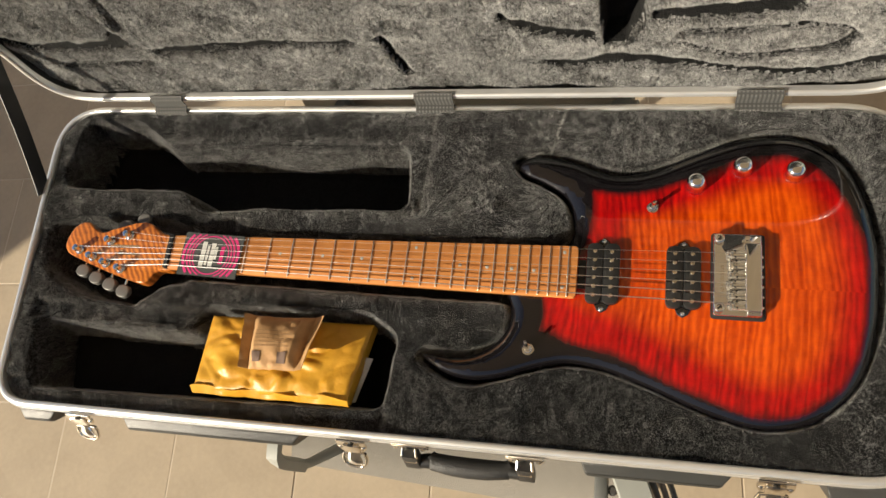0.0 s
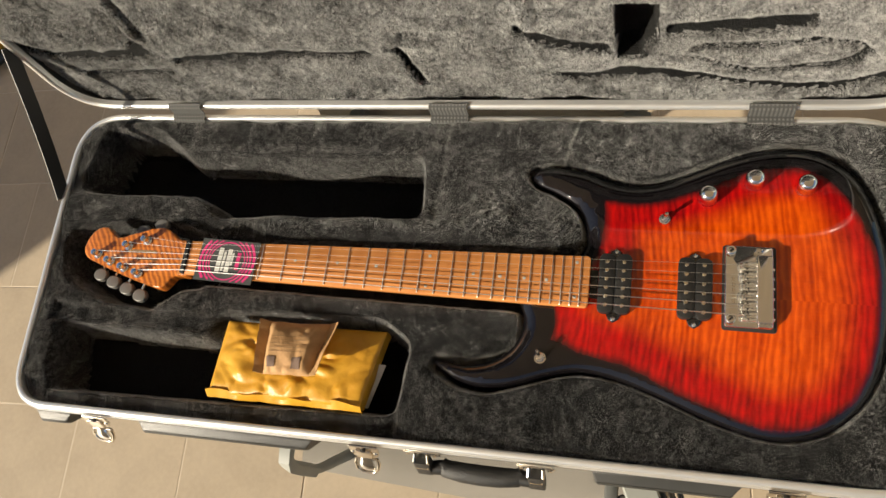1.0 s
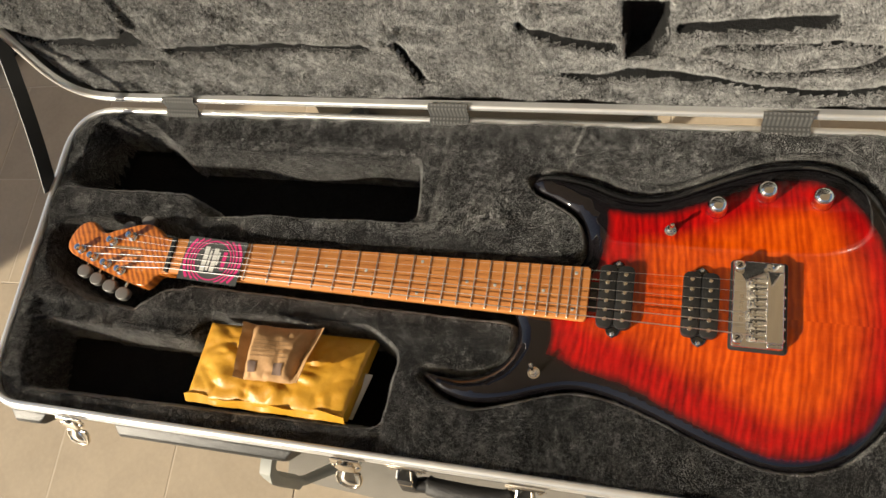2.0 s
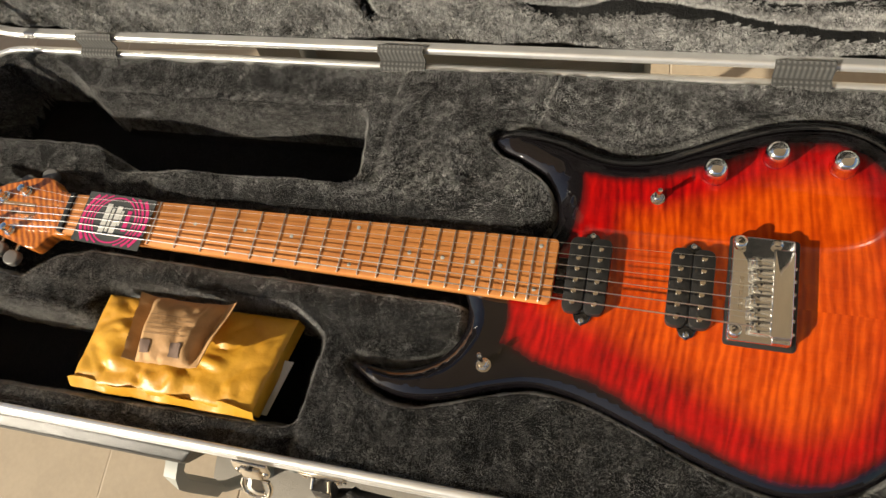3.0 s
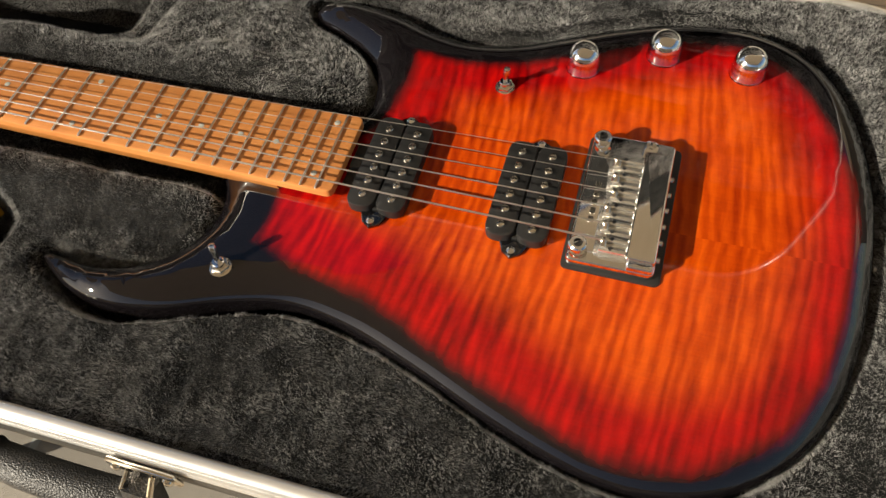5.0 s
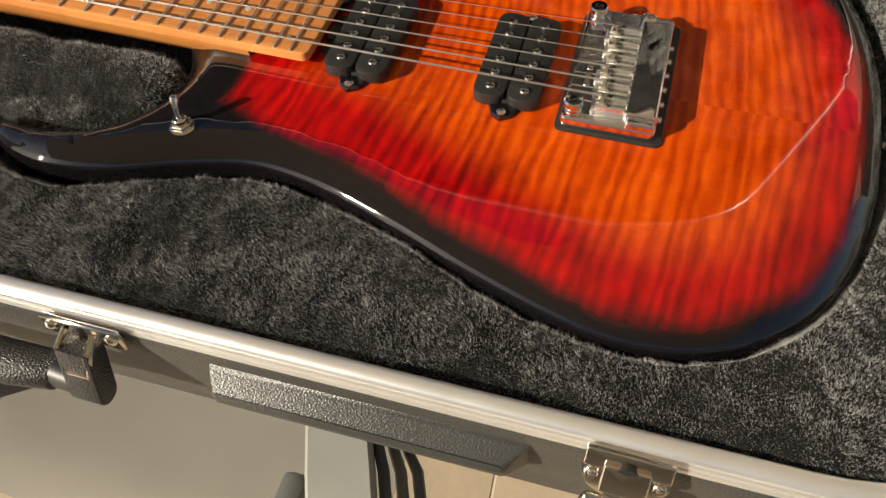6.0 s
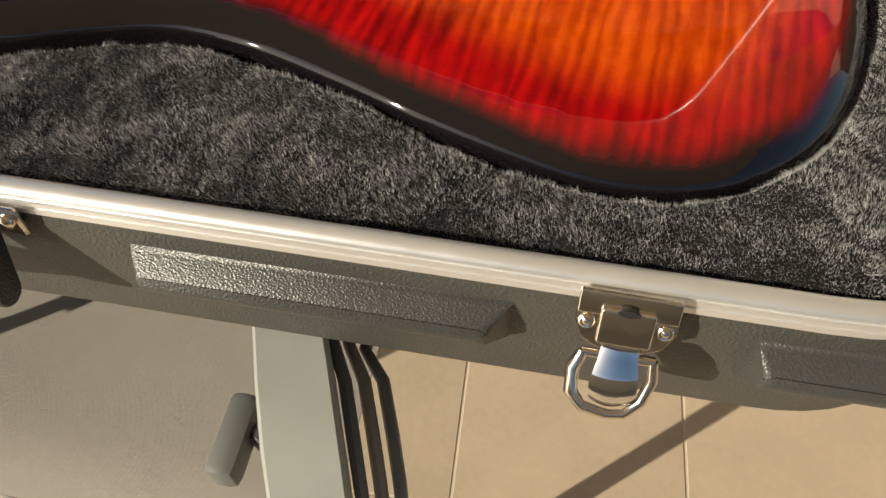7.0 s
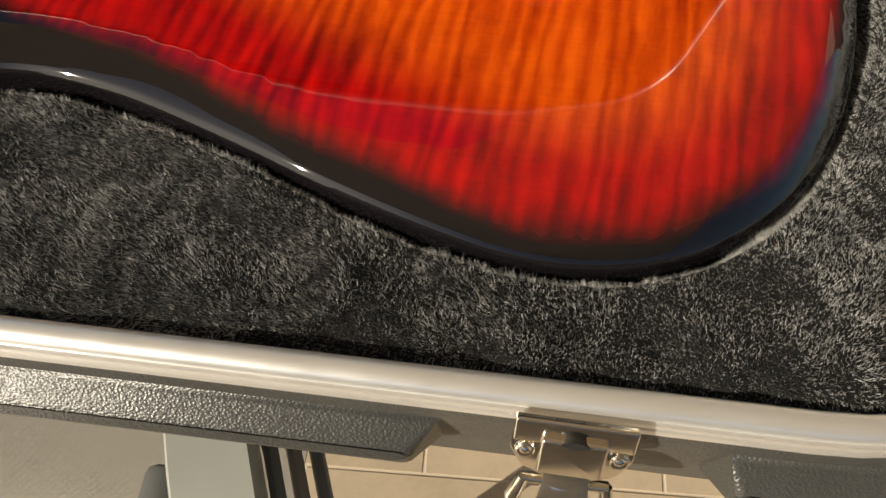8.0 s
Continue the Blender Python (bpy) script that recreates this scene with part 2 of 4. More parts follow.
def lathe(profile, seg=28, ridges=None):
    """A turned piece about z: profile of (radius, height); ridges: rows whose radius is notched."""
    bm = bmesh.new()
    rows = []
    for i, (r, z) in enumerate(profile):
        ring = []
        for k in range(seg):
            a = 2 * math.pi * k / seg
            q = r * (0.94 if ridges and i in ridges and k % 2 else 1)
            ring.append(bm.verts.new((q * math.cos(a), q * math.sin(a), z)))
        rows.append(ring)
    for a, b in zip(rows, rows[1:]):
        for k in range(seg):
            bm.faces.new((a[k], a[(k + 1) % seg], b[(k + 1) % seg], b[k]))
    bm.faces.new(rows[0][::-1])
    bm.faces.new(rows[-1])
    return bm


def tube(path, radius, seg=8, flat=1.0, closed=False):
    """A round or flattened bar along a path of points."""
    bm = bmesh.new()
    pts = [Vector(p) for p in path]
    rows = []
    n = len(pts)
    for i, p in enumerate(pts):
        if closed:
            d = (pts[(i + 1) % n] - pts[i - 1]).normalized()
        else:
            d = (pts[min(i + 1, n - 1)] - pts[max(i - 1, 0)]).normalized()
        side = d.cross(Vector((0, 0, 1)))
        side = side.normalized() if side.length > 1e-4 else Vector((1, 0, 0))
        up = side.cross(d)
        r = radius[i] if isinstance(radius, (list, tuple)) else radius
        rows.append([bm.verts.new(p + r * (math.cos(2 * math.pi * k / seg) * side + flat * math.sin(2 * math.pi * k / seg) * up)) for k in range(seg)])
    for a, b in zip(rows, rows[1:] + (rows[:1] if closed else [])):
        for k in range(seg):
            bm.faces.new((a[k], a[(k + 1) % seg], b[(k + 1) % seg], b[k]))
    if not closed:
        bm.faces.new(rows[0][::-1])
        bm.faces.new(rows[-1])
    return bm


def sweep(path, profile, closed=True):
    """A profile of (outward, z) swept along a plan outline (x, y); outward is to the right of the way."""
    bm = bmesh.new()
    n = len(path)
    rows = []
    for i in range(n):
        a, b = Vector(path[i - 1]), Vector(path[(i + 1) % n])
        d = (b - a).normalized()
        nrm = Vector((d.y, -d.x))
        rows.append([bm.verts.new((path[i][0] + nrm.x * o, path[i][1] + nrm.y * o, z)) for o, z in profile])
    m = len(profile)
    for a, b in zip(rows, rows[1:] + rows[:1]):
        for k in range(m):
            bm.faces.new((a[k], a[(k + 1) % m], b[(k + 1) % m], b[k]))
    return bm


def curve_through(pts, n):
    """A closed smooth outline through a few points, at n even steps."""
    p = [Vector(q) for q in pts]
    k = len(p)
    fine = []
    for i in range(k):
        a, b, c, d = p[i - 1], p[i], p[(i + 1) % k], p[(i + 2) % k]
        t0 = 0.0
        t1 = t0 + max((b - a).length, 1e-6) ** 0.5
        t2 = t1 + max((c - b).length, 1e-6) ** 0.5
        t3 = t2 + max((d - c).length, 1e-6) ** 0.5
        for s in range(16):
            t = t1 + (t2 - t1) * s / 16
            a1 = a * ((t1 - t) / (t1 - t0)) + b * ((t - t0) / (t1 - t0))
            a2 = b * ((t2 - t) / (t2 - t1)) + c * ((t - t1) / (t2 - t1))
            a3 = c * ((t3 - t) / (t3 - t2)) + d * ((t - t2) / (t3 - t2))
            b1 = a1 * ((t2 - t) / (t2 - t0)) + a2 * ((t - t0) / (t2 - t0))
            b2 = a2 * ((t3 - t) / (t3 - t1)) + a3 * ((t - t1) / (t3 - t1))
            fine.append(b1 * ((t2 - t) / (t2 - t1)) + b2 * ((t - t1) / (t2 - t1)))
    q = np.array([(v.x, v.y) for v in fine])
    seg = np.linalg.norm(np.roll(q, -1, 0) - q, axis=1)
    at = np.concatenate([[0], np.cumsum(seg)])
    want = np.linspace(0, at[-1], n, endpoint=False)
    loop = np.vstack([q, q[:1]])
    return np.stack([np.interp(want, at, loop[:, 0]), np.interp(want, at, loop[:, 1])], 1)


def rounded(pts, radius, seg=6):
    """A polygon with rounded corners."""
    out = []
    n = len(pts)
    for i in range(n):
        p, a, b = Vector(pts[i]), Vector(pts[i - 1]), Vector(pts[(i + 1) % n])
        r = radius[i] if isinstance(radius, (list, tuple)) else radius
        u, w = (a - p), (b - p)
        r = min(r, u.length * 0.48, w.length * 0.48)
        s, e = p + u.normalized() * r, p + w.normalized() * r
        for k in range(seg + 1):
            t = k / seg
            q = s * (1 - t) ** 2 + p * 2 * t * (1 - t) + e * t ** 2
            out.append((q.x, q.y))
    return out


def signed(px, py, poly):
    """Signed distance of points to a closed outline, negative inside."""
    poly = np.asarray(poly, float)
    best = np.full(px.shape, 1e9)
    inside = np.zeros(px.shape, bool)
    for (ax, ay), (bx, by) in zip(poly, np.roll(poly, -1, 0)):
        dx, dy = bx - ax, by - ay
        t = np.clip(((px - ax) * dx + (py - ay) * dy) / (dx * dx + dy * dy + 1e-15), 0, 1)
        best = np.minimum(best, (px - ax - t * dx) ** 2 + (py - ay - t * dy) ** 2)
        if ay != by:
            hit = ((ay > py) != (by > py)) & (px < dx * (py - ay) / (by - ay) + ax)
            inside ^= hit
    return np.where(inside, -1, 1) * np.sqrt(best)


def smooth01(a, b, x):
    t = np.clip((x - a) / (b - a), 0, 1)
    return t * t * (3 - 2 * t)


def lumps(px, py, scale, seed):
    """Smooth value noise on a plan, about -1 to 1."""
    rng = np.random.RandomState(seed)
    g = rng.uniform(-1, 1, (97, 97))
    u, v = (px * scale) % 96, (py * scale) % 96
    i, j = u.astype(int), v.astype(int)
    fu, fv = u - i, v - j
    fu, fv = fu * fu * (3 - 2 * fu), fv * fv * (3 - 2 * fv)
    return (g[i, j] * (1 - fu) + g[i + 1, j] * fu) * (1 - fv) + (g[i, j + 1] * (1 - fu) + g[i + 1, j + 1] * fu) * fv


def mesh_from(verts, faces, name):
    """A mesh from arrays of corners and of triangles or quads."""
    me = bpy.data.meshes.new(name)
    k = faces.shape[1]
    me.vertices.add(len(verts))
    me.vertices.foreach_set("co", np.ascontiguousarray(verts, np.float32).ravel())
    me.loops.add(faces.size)
    me.loops.foreach_set("vertex_index", np.ascontiguousarray(faces, np.int32).ravel())
    me.polygons.add(len(faces))
    me.polygons.foreach_set("loop_start", np.arange(0, faces.size, k, dtype=np.int32))
    me.polygons.foreach_set("loop_total", np.full(len(faces), k, np.int32))
    me.update(calc_edges=True)
    return me


# ---- ground ----
def build_ground():
    bm = bmesh.new()
    for sx, sy in ((-60, -60), (60, -60), (60, 60), (-60, 60)):
        bm.verts.new((sx, sy, -0.0010))
    bm.faces.new(bm.verts[:])
    ground = tagged(part("ground", bm, GROUT), "sandy terrace ground with recessed joints between stone tiles", "ground", kind="structure")
    size, joint = 0.297, 0.0034
    piece = part("tile", box(-size / 2 + joint / 2, size / 2 - joint / 2, -size / 2 + joint / 2, size / 2 - joint / 2, -0.012, 0.0, 0.0008, 1), TILE, smooth=False)
    mesh = piece.data
    bpy.data.objects.remove(piece)
    c, s = math.cos(radians(3.5)), math.sin(radians(3.5))
    for row in range(-6, 9):
        for col in range(-7, 10):
            x, y = size * (col + 0.5 * (row % 2)) + size / 2, size * row - size / 2
            ob = new("tile", mesh)
            ob.parent = ground
            ob.location = (-0.425 + c * x - s * y, -0.140 + s * x + c * y, random.uniform(-0.0006, 0.0006))
            ob.rotation_euler = (random.uniform(-0.002, 0.002), random.uniform(-0.002, 0.002), radians(3.5) + random.choice((0, 1, 2, 3)) * math.pi / 2)


def build_paving():
    """The rest of the tiles, further off, in one mesh."""
    size, joint = 0.297, 0.0034
    c, s = math.cos(radians(3.5)), math.sin(radians(3.5))
    verts, faces = [], []
    for row in range(-24, 28):
        for col in range(-26, 28):
            if -6 <= row < 9 and -7 <= col < 10:
                continue
            x, y = size * (col + 0.5 * (row % 2)) + size / 2, size * row - size / 2
            h, k = size / 2 - joint / 2, len(verts)
            for z, g in ((-.0003, h - .002), (-.006, h)):
                verts += [(-0.425 + c * (x + a * g) - s * (y + b * g), -0.140 + s * (x + a * g) + c * (y + b * g), z) for a, b in ((-1, -1), (1, -1), (1, 1), (-1, 1))]
            faces.append((k, k + 1, k + 2, k + 3))
            faces += [(k + q, k + 4 + q, k + 4 + (q + 1) % 4, k + (q + 1) % 4) for q in range(4)]
    me = mesh_from(np.array(verts), np.array(faces), "paving")
    me.materials.append(TILE)
    me.shade_flat()
    tagged(new("paving", me), "sand-coloured stone paving tiles spreading over the terrace", "paving", kind="stuff")


def build_terrace():
    """The house wall, the awning over the terrace and two unseen walls, added south for reflections and west to shade a
    corner of it.
    """
    tagged(part("wall_north", box(-3.0, 5.0, 2.6, 2.8, -0.02, 2.9), PLASTER), "sand-coloured plaster house wall", "wall", kind="structure")
    tagged(part("ceiling", prism([(-1.5, -1.9), (.2, -2.9), (3.6, -2.9), (3.6, 2.6), (3.04, 2.6), (-1.5, .05)], 2.60, 2.66), AWNING), "sand-coloured cloth awning over the terrace", "awning", kind="structure")
    # unseen wall, added so the latch metal reflects brown instead of blue sky
    tagged(part("reflection_wall_south", box(-3.0, 6.0, -4.4, -4.2, -0.02, 2.0), PLASTER), "unseen sand-coloured plaster wall added for brown reflections", "wall", kind="structure")
    # unseen blocker, placed to cast the shade on the ground at the left
    tagged(part("shade_wall_west", box(-9.0, -3.27, -1.75, -1.55, -0.02, 3.0), PLASTER), "unseen sand-coloured plaster wall added to shade the ground", "wall", kind="structure")


# ---- garden chair under the case ----
def build_chair():
    chair = thing("garden_chair", 0.335, -0.02, 0, "grey garden armchair with mesh seat, its armrests carrying the case", "chair")
    seat = 0.430
    x0, x1, y0, y1 = 0.055, 0.555, -0.226, 0.27
    bm = bmesh.new()
    nx, ny = 24, 30
    grid = [[bm.verts.new((x0 + (x1 - x0) * i / nx, y0 + (y1 - y0) * j / ny - 0.02 * (1 - j / ny) * (i / nx),
                           seat - 0.014 * math.sin(math.pi * i / nx) * min(1, 6 * (1 - j / ny)) - (0.012 * max(0, 1 - j / 3) ** 2))) for j in range(ny + 1)] for i in range(nx + 1)]
    for i in range(nx):
        for j in range(ny):
            bm.faces.new((grid[i][j], grid[i + 1][j], grid[i + 1][j + 1], grid[i][j + 1]))
    low = bmesh.ops.extrude_face_region(bm, geom=bm.faces[:])["geom"]
    for g in low:
        if isinstance(g, bmesh.types.BMVert):
            g.co.z -= 0.0025
    part("fabric_seat", bm, FABRIC, chair, "grey woven mesh fabric")
    bm = bmesh.new()
    grid = [[bm.verts.new((x0 + .004 + (x1 - x0 - .02) * i / 12, .275 + .075 * (j / 12) ** 1.4 + .012 * math.sin(math.pi * i / 12), .45 + .50 * j / 12)) for j in range(13)] for i in range(13)]
    for i in range(12):
        for j in range(12):
            bm.faces.new((grid[i][j], grid[i + 1][j], grid[i + 1][j + 1], grid[i][j + 1]))
    for g in bmesh.ops.extrude_face_region(bm, geom=bm.faces[:])["geom"]:
        if isinstance(g, bmesh.types.BMVert):
            g.co.y += .0025
    part("fabric_back", bm, FABRIC, chair, "grey woven mesh fabric")
    part("front_bar", tube([(x0, y0 + 0.030, seat - 0.024), (x1, y0 + .016, seat - 0.024)], 0.008, 14), FABRIC, chair, "front bar in a fabric sleeve")
    part("back_bar", tube([(x0, y1, seat - 0.02), (x1, y1, seat - 0.02)], 0.010, 14), FRAME_PAINT, chair)
    for flip in (-1, 1):
        cx = 0.545 if flip > 0 else 0.120
        # flat armrest that splays outward and bends down at its front
        if flip > 0:
            way = [(cx - .012, .28, ARM - .0105), (cx - .008, 0, ARM - .0105), (cx, -.165, ARM - .0105), (cx + .013, -.196, ARM - .0105), (cx + .024, -.222, ARM - .0125), (cx + .031, -.240, ARM - .024), (cx + .034, -.250, ARM - .048), (cx + .036, -.252, .52)]
        else:
            way = [(cx + .006, .28, ARM - .0105), (cx + .004, 0, ARM - .0105), (cx, -.190, ARM - .0105), (cx, -.210, ARM - .0110), (cx - .001, -.222, ARM - .016), (cx - .001, -.228, ARM - .030), (cx - .001, -.229, ARM - .05), (cx - .001, -.229, .52)]
        wide, thick = (.0185, .0105) if flip > 0 else (.0085, .0070)
        bm = bmesh.new()
        rows = []
        for k, p in enumerate(way):
            a, b = Vector(way[max(k - 1, 0)]), Vector(way[min(k + 1, len(way) - 1)])
            d = (b - a).normalized()
            side = Vector((-d.y, d.x, 0)) if abs(d.z) < .9 else Vector((.92 * 1, .38 * flip, 0))
            side = side.normalized() * (1 if side.x > 0 else -1)
            up = d.cross(side).normalized()
            up = up if up.z > 0 or (abs(up.z) < .3 and up.y < 0) else -up
            prof = [(-1, -.6), (-1, .6), (-.88, 1), (.88, 1), (1, .6), (1, -.6), (.88, -1), (-.88, -1)]
            rows.append([bm.verts.new(Vector(p) + side * wide * u + up * thick * w) for u, w in prof])
        for a, b in zip(rows, rows[1:]):
            for k in range(8):
                bm.faces.new((a[k], a[(k + 1) % 8], b[(k + 1) % 8], b[k]))
        bm.faces.new(rows[0])
        bm.faces.new(rows[-1])
        arm = part("armrest", bm, FRAME_PAINT, chair, "flat light grey armrest")
        for k in range(3 if flip > 0 else 0):
            off = (wide + .0025 + .0085 * k) * flip
            path = [(p[0] + off, p[1] + off * (.42 if flip > 0 and p[1] < -.17 else 0), p[2] - .006 - .004 * k) for p in way]
            part("groove_strip", tube(path, .0034, 8), FRAME_MID if k % 2 == 0 else FRAME_TAUPE, arm, "grooved strip along the armrest's side")
        lx, ly = way[-1][0] - .012 * flip, way[-1][1] + .006
        part("side_rail", tube([(lx - .030 * flip, ly + .03, seat - .02), (lx - .034 * flip, y1 + .02, seat - .015)], .012, 14), FRAME_PAINT, chair)
        leg = part("front_leg", tube([(way[-1][0], way[-1][1], .535), (way[-1][0], way[-1][1] + .004, .50), (lx, ly + .030, .405), (lx, ly + .036, .30), (lx + .004 * flip, ly + .042, .010)], [.0065, .0070, .009, .0125, .0125], 14), FRAME_PAINT, chair)
        part("foot_cap", moved(lathe([(.016, 0), (.018, .004), (.017, .022), (.012, .026)], 16), Matrix.Translation((lx + .004 * flip, ly + .042, 0))), FRAME_DARK, leg, "dark rubber foot cap")
        leg = part("back_leg", tube([(way[0][0], .28, ARM - .012), (way[0][0] - .03 * flip, .28, .42), (way[0][0] - .10 * flip, .34, .010)], .0135, 14), FRAME_PAINT, chair)
        part("foot_cap", moved(lathe([(.016, 0), (.018, .004), (.017, .022), (.012, .026)], 16), Matrix.Translation((way[0][0] - .10 * flip, .34, 0))), FRAME_DARK, leg, "dark rubber foot cap")
        part("back_post", tube([(way[0][0], .27, .42), (way[0][0], .30, .60), (way[0][0], .36, .98)], .013, 14), FRAME_PAINT, chair)
        if flip > 0:
            part("joint_lever", box(.520, .536, -.240, -.196, ARM - .052, ARM - .030, .005, 2), FRAME_MID, chair, "grey folding joint lever")
            part("joint_pin", moved(lathe([(.006, 0), (.006, .012), (.004, .014)], 16), Matrix.Translation((.541, -.214, ARM - .048))), FRAME_DARK, chair)


# ---- the guitar ----
BODY = [(.4885, .050), (.486, .072), (.475, .093), (.448, .110), (.427, .120), (.4185, .1315), (.430, .141), (.454, .142), (.484, .136), (.510, .126),
        (.537, .121), (.567, .126), (.597, .139), (.627, .153), (.657, .164), (.687, .169), (.715, .168), (.738, .160), (.756, .147), (.771, .126),
        (.783, .092), (.7895, .052), (.790, .008), (.786, -.040), (.776, -.078), (.760, -.106), (.739, -.126), (.715, -.138), (.690, -.1435), (.668, -.143),
        (.645, -.138), (.610, -.127), (.567, -.111), (.525, -.098), (.488, -.094), (.457, -.101), (.418, -.115), (.387, -.120), (.361, -.116), (.343, -.107),
        (.331, -.0975), (.345, -.0985), (.370, -.0995), (.396, -.092), (.416, -.076), (.4265, -.053), (.4250, -.036), (.417, -.020), (.411, -.004), (.416, .012), (.434, .021), (.460, .0255), (.480, .034)]


def build_body(guitar):
    """A bevelled slab: straight sides, a chamfered edge and a nearly flat top, meshed from its outline."""
    pts = curve_through(BODY, 320)
    if np.sum(pts[:, 0] * np.roll(pts[:, 1], -1) - np.roll(pts[:, 0], -1) * pts[:, 1]) < 0:
        pts = pts[::-1]
    n = len(pts)
    tan = np.roll(pts, -1, 0) - np.roll(pts, 1, 0)
    tan /= np.linalg.norm(tan, axis=1)[:, None]
    inn = np.stack([-tan[:, 1], tan[:, 0]], 1)
    fall = ((0.0, -.0128), (.0003, -.0099), (.0010, -.0085), (.0030, -.0067), (.0060, -.0047), (.0092, -.0026), (.0116, -.0012), (.0138, -.0005), (.0165, -.0001), (.020, 0))
    inside = []
    for d, _ in fall[1:-1]:
        p = (pts + inn * d)[:: 1 if d < .011 else 2]
        inside.append(p[-signed(p[:, 0], p[:, 1], pts) > d * .985])
    gx, gy = np.meshgrid(np.arange(.32, .80, .005), np.arange(-.155, .18, .005))
    gx, gy = gx.ravel() + .0013 * np.sin(gy.ravel() * 900), gy.ravel()
    deep = -signed(gx, gy, pts) > .021
    inside.append(np.stack([gx[deep], gy[deep]], 1))
    plan = np.vstack([pts] + inside)
    vs, _, faces = delaunay_2d_cdt([Vector(p) for p in plan], [(k, (k + 1) % n) for k in range(n)], [], 1, 1e-6)[:3]
    xy = np.array([(v.x, v.y) for v in vs])
    dist = np.maximum(0, -signed(xy[:, 0], xy[:, 1], pts))
    z = TOP + np.interp(dist, [f[0] for f in fall], [f[1] for f in fall])
    # the forearm contour: the lower bout's corner rolls gently away
    roll = np.clip(.8 * xy[:, 0] - .6 * xy[:, 1] - .588, 0, .09)
    z -= .9 * roll ** 2
    # the black of the burst spreads on the horns, at the waist and behind the knobs
    spread = smooth01(.515, .410, xy[:, 0]) * .036 + smooth01(.66, .46, xy[:, 0]) * .006 + smooth01(.04, .13, xy[:, 1]) * .017
    bm = bmesh.new()
    layer = bm.verts.layers.float.new("edge")
    made = []
    for (x, y), h, d, sp in zip(xy, z, dist, spread):
        v = bm.verts.new((x, y, h))
        v[layer] = max(0.0, d - sp)
        made.append(v)
    for f in faces:
        bm.faces.new([made[k] for k in f])
    rim = [e for e in bm.edges if len(e.link_faces) == 1]
    low = bmesh.ops.extrude_edge_only(bm, edges=rim)["geom"]
    for v in low:
        if isinstance(v, bmesh.types.BMVert):
            v.co.z = TOP - .038
            v[layer] = 0.0
    bmesh.ops.holes_fill(bm, edges=[e for e in low if isinstance(e, bmesh.types.BMEdge)], sides=0)
    part("body", bm, BURST, guitar, "glossy flame maple body, black edge bursting through red to orange")
    return pts


def string_y(k, x):
    a, b = -0.0175 + 0.007 * k, -0.0268 + 0.01062 * k
    return a + (b - a) * x / 0.6477 - 0.0005


def fx(k):
    return 0.6477 * (1 - 2 ** (-k / 12))


def half(x):
    return 0.0216 + x / 0.4858 * 0.0071


def build_pickup(guitar, name, cx, spread):
    pick = part(name, prism(rounded([(cx - .017, -.030), (cx + .017, -.030), (cx + .017, .0315), (cx - .017, .0315)], .006), TOP - .004, TOP + .0035, 0.001), BLACK, guitar, "black open-coil humbucker pickup")
    for s in (-1, 1):
        ear = [(cx - .0085, s * .031 + .0005), (cx - .005, s * .0385), (cx, s * .0415), (cx + .005, s * .0385), (cx + .0085, s * .031 + .0005)]
        part("mounting_ear", prism(ear if s < 0 else ear[::-1], TOP - .003, TOP + .0022, .0006, 1), BLACK_GLOSS, pick)
        part("ear_screw", moved(lathe([(.0024, 0), (.0024, .001), (.0016, .0017), (.0005, .0019)], 12), Matrix.Translation((cx, s * .0375, TOP + .0022))), CHROME, pick)
        bx = cx + s * .0088
        bob = part("bobbin", prism(rounded([(bx - .0084, -.0325), (bx + .0084, -.0325), (bx + .0084, .034), (bx - .0084, .034)], .0075, 8), TOP + .001, TOP + .0076, .0009, 2), BLACK, pick)
        for k in range(6):
            y = -spread / 2 + spread * k / 5 + .0003
            part("pole", moved(lathe([(.0025, 0), (.0025, .0006), (.0021, .0011), (.0006, .0013)], 14), Matrix.Translation((bx, y, TOP + .0074))), NICKEL, pick)


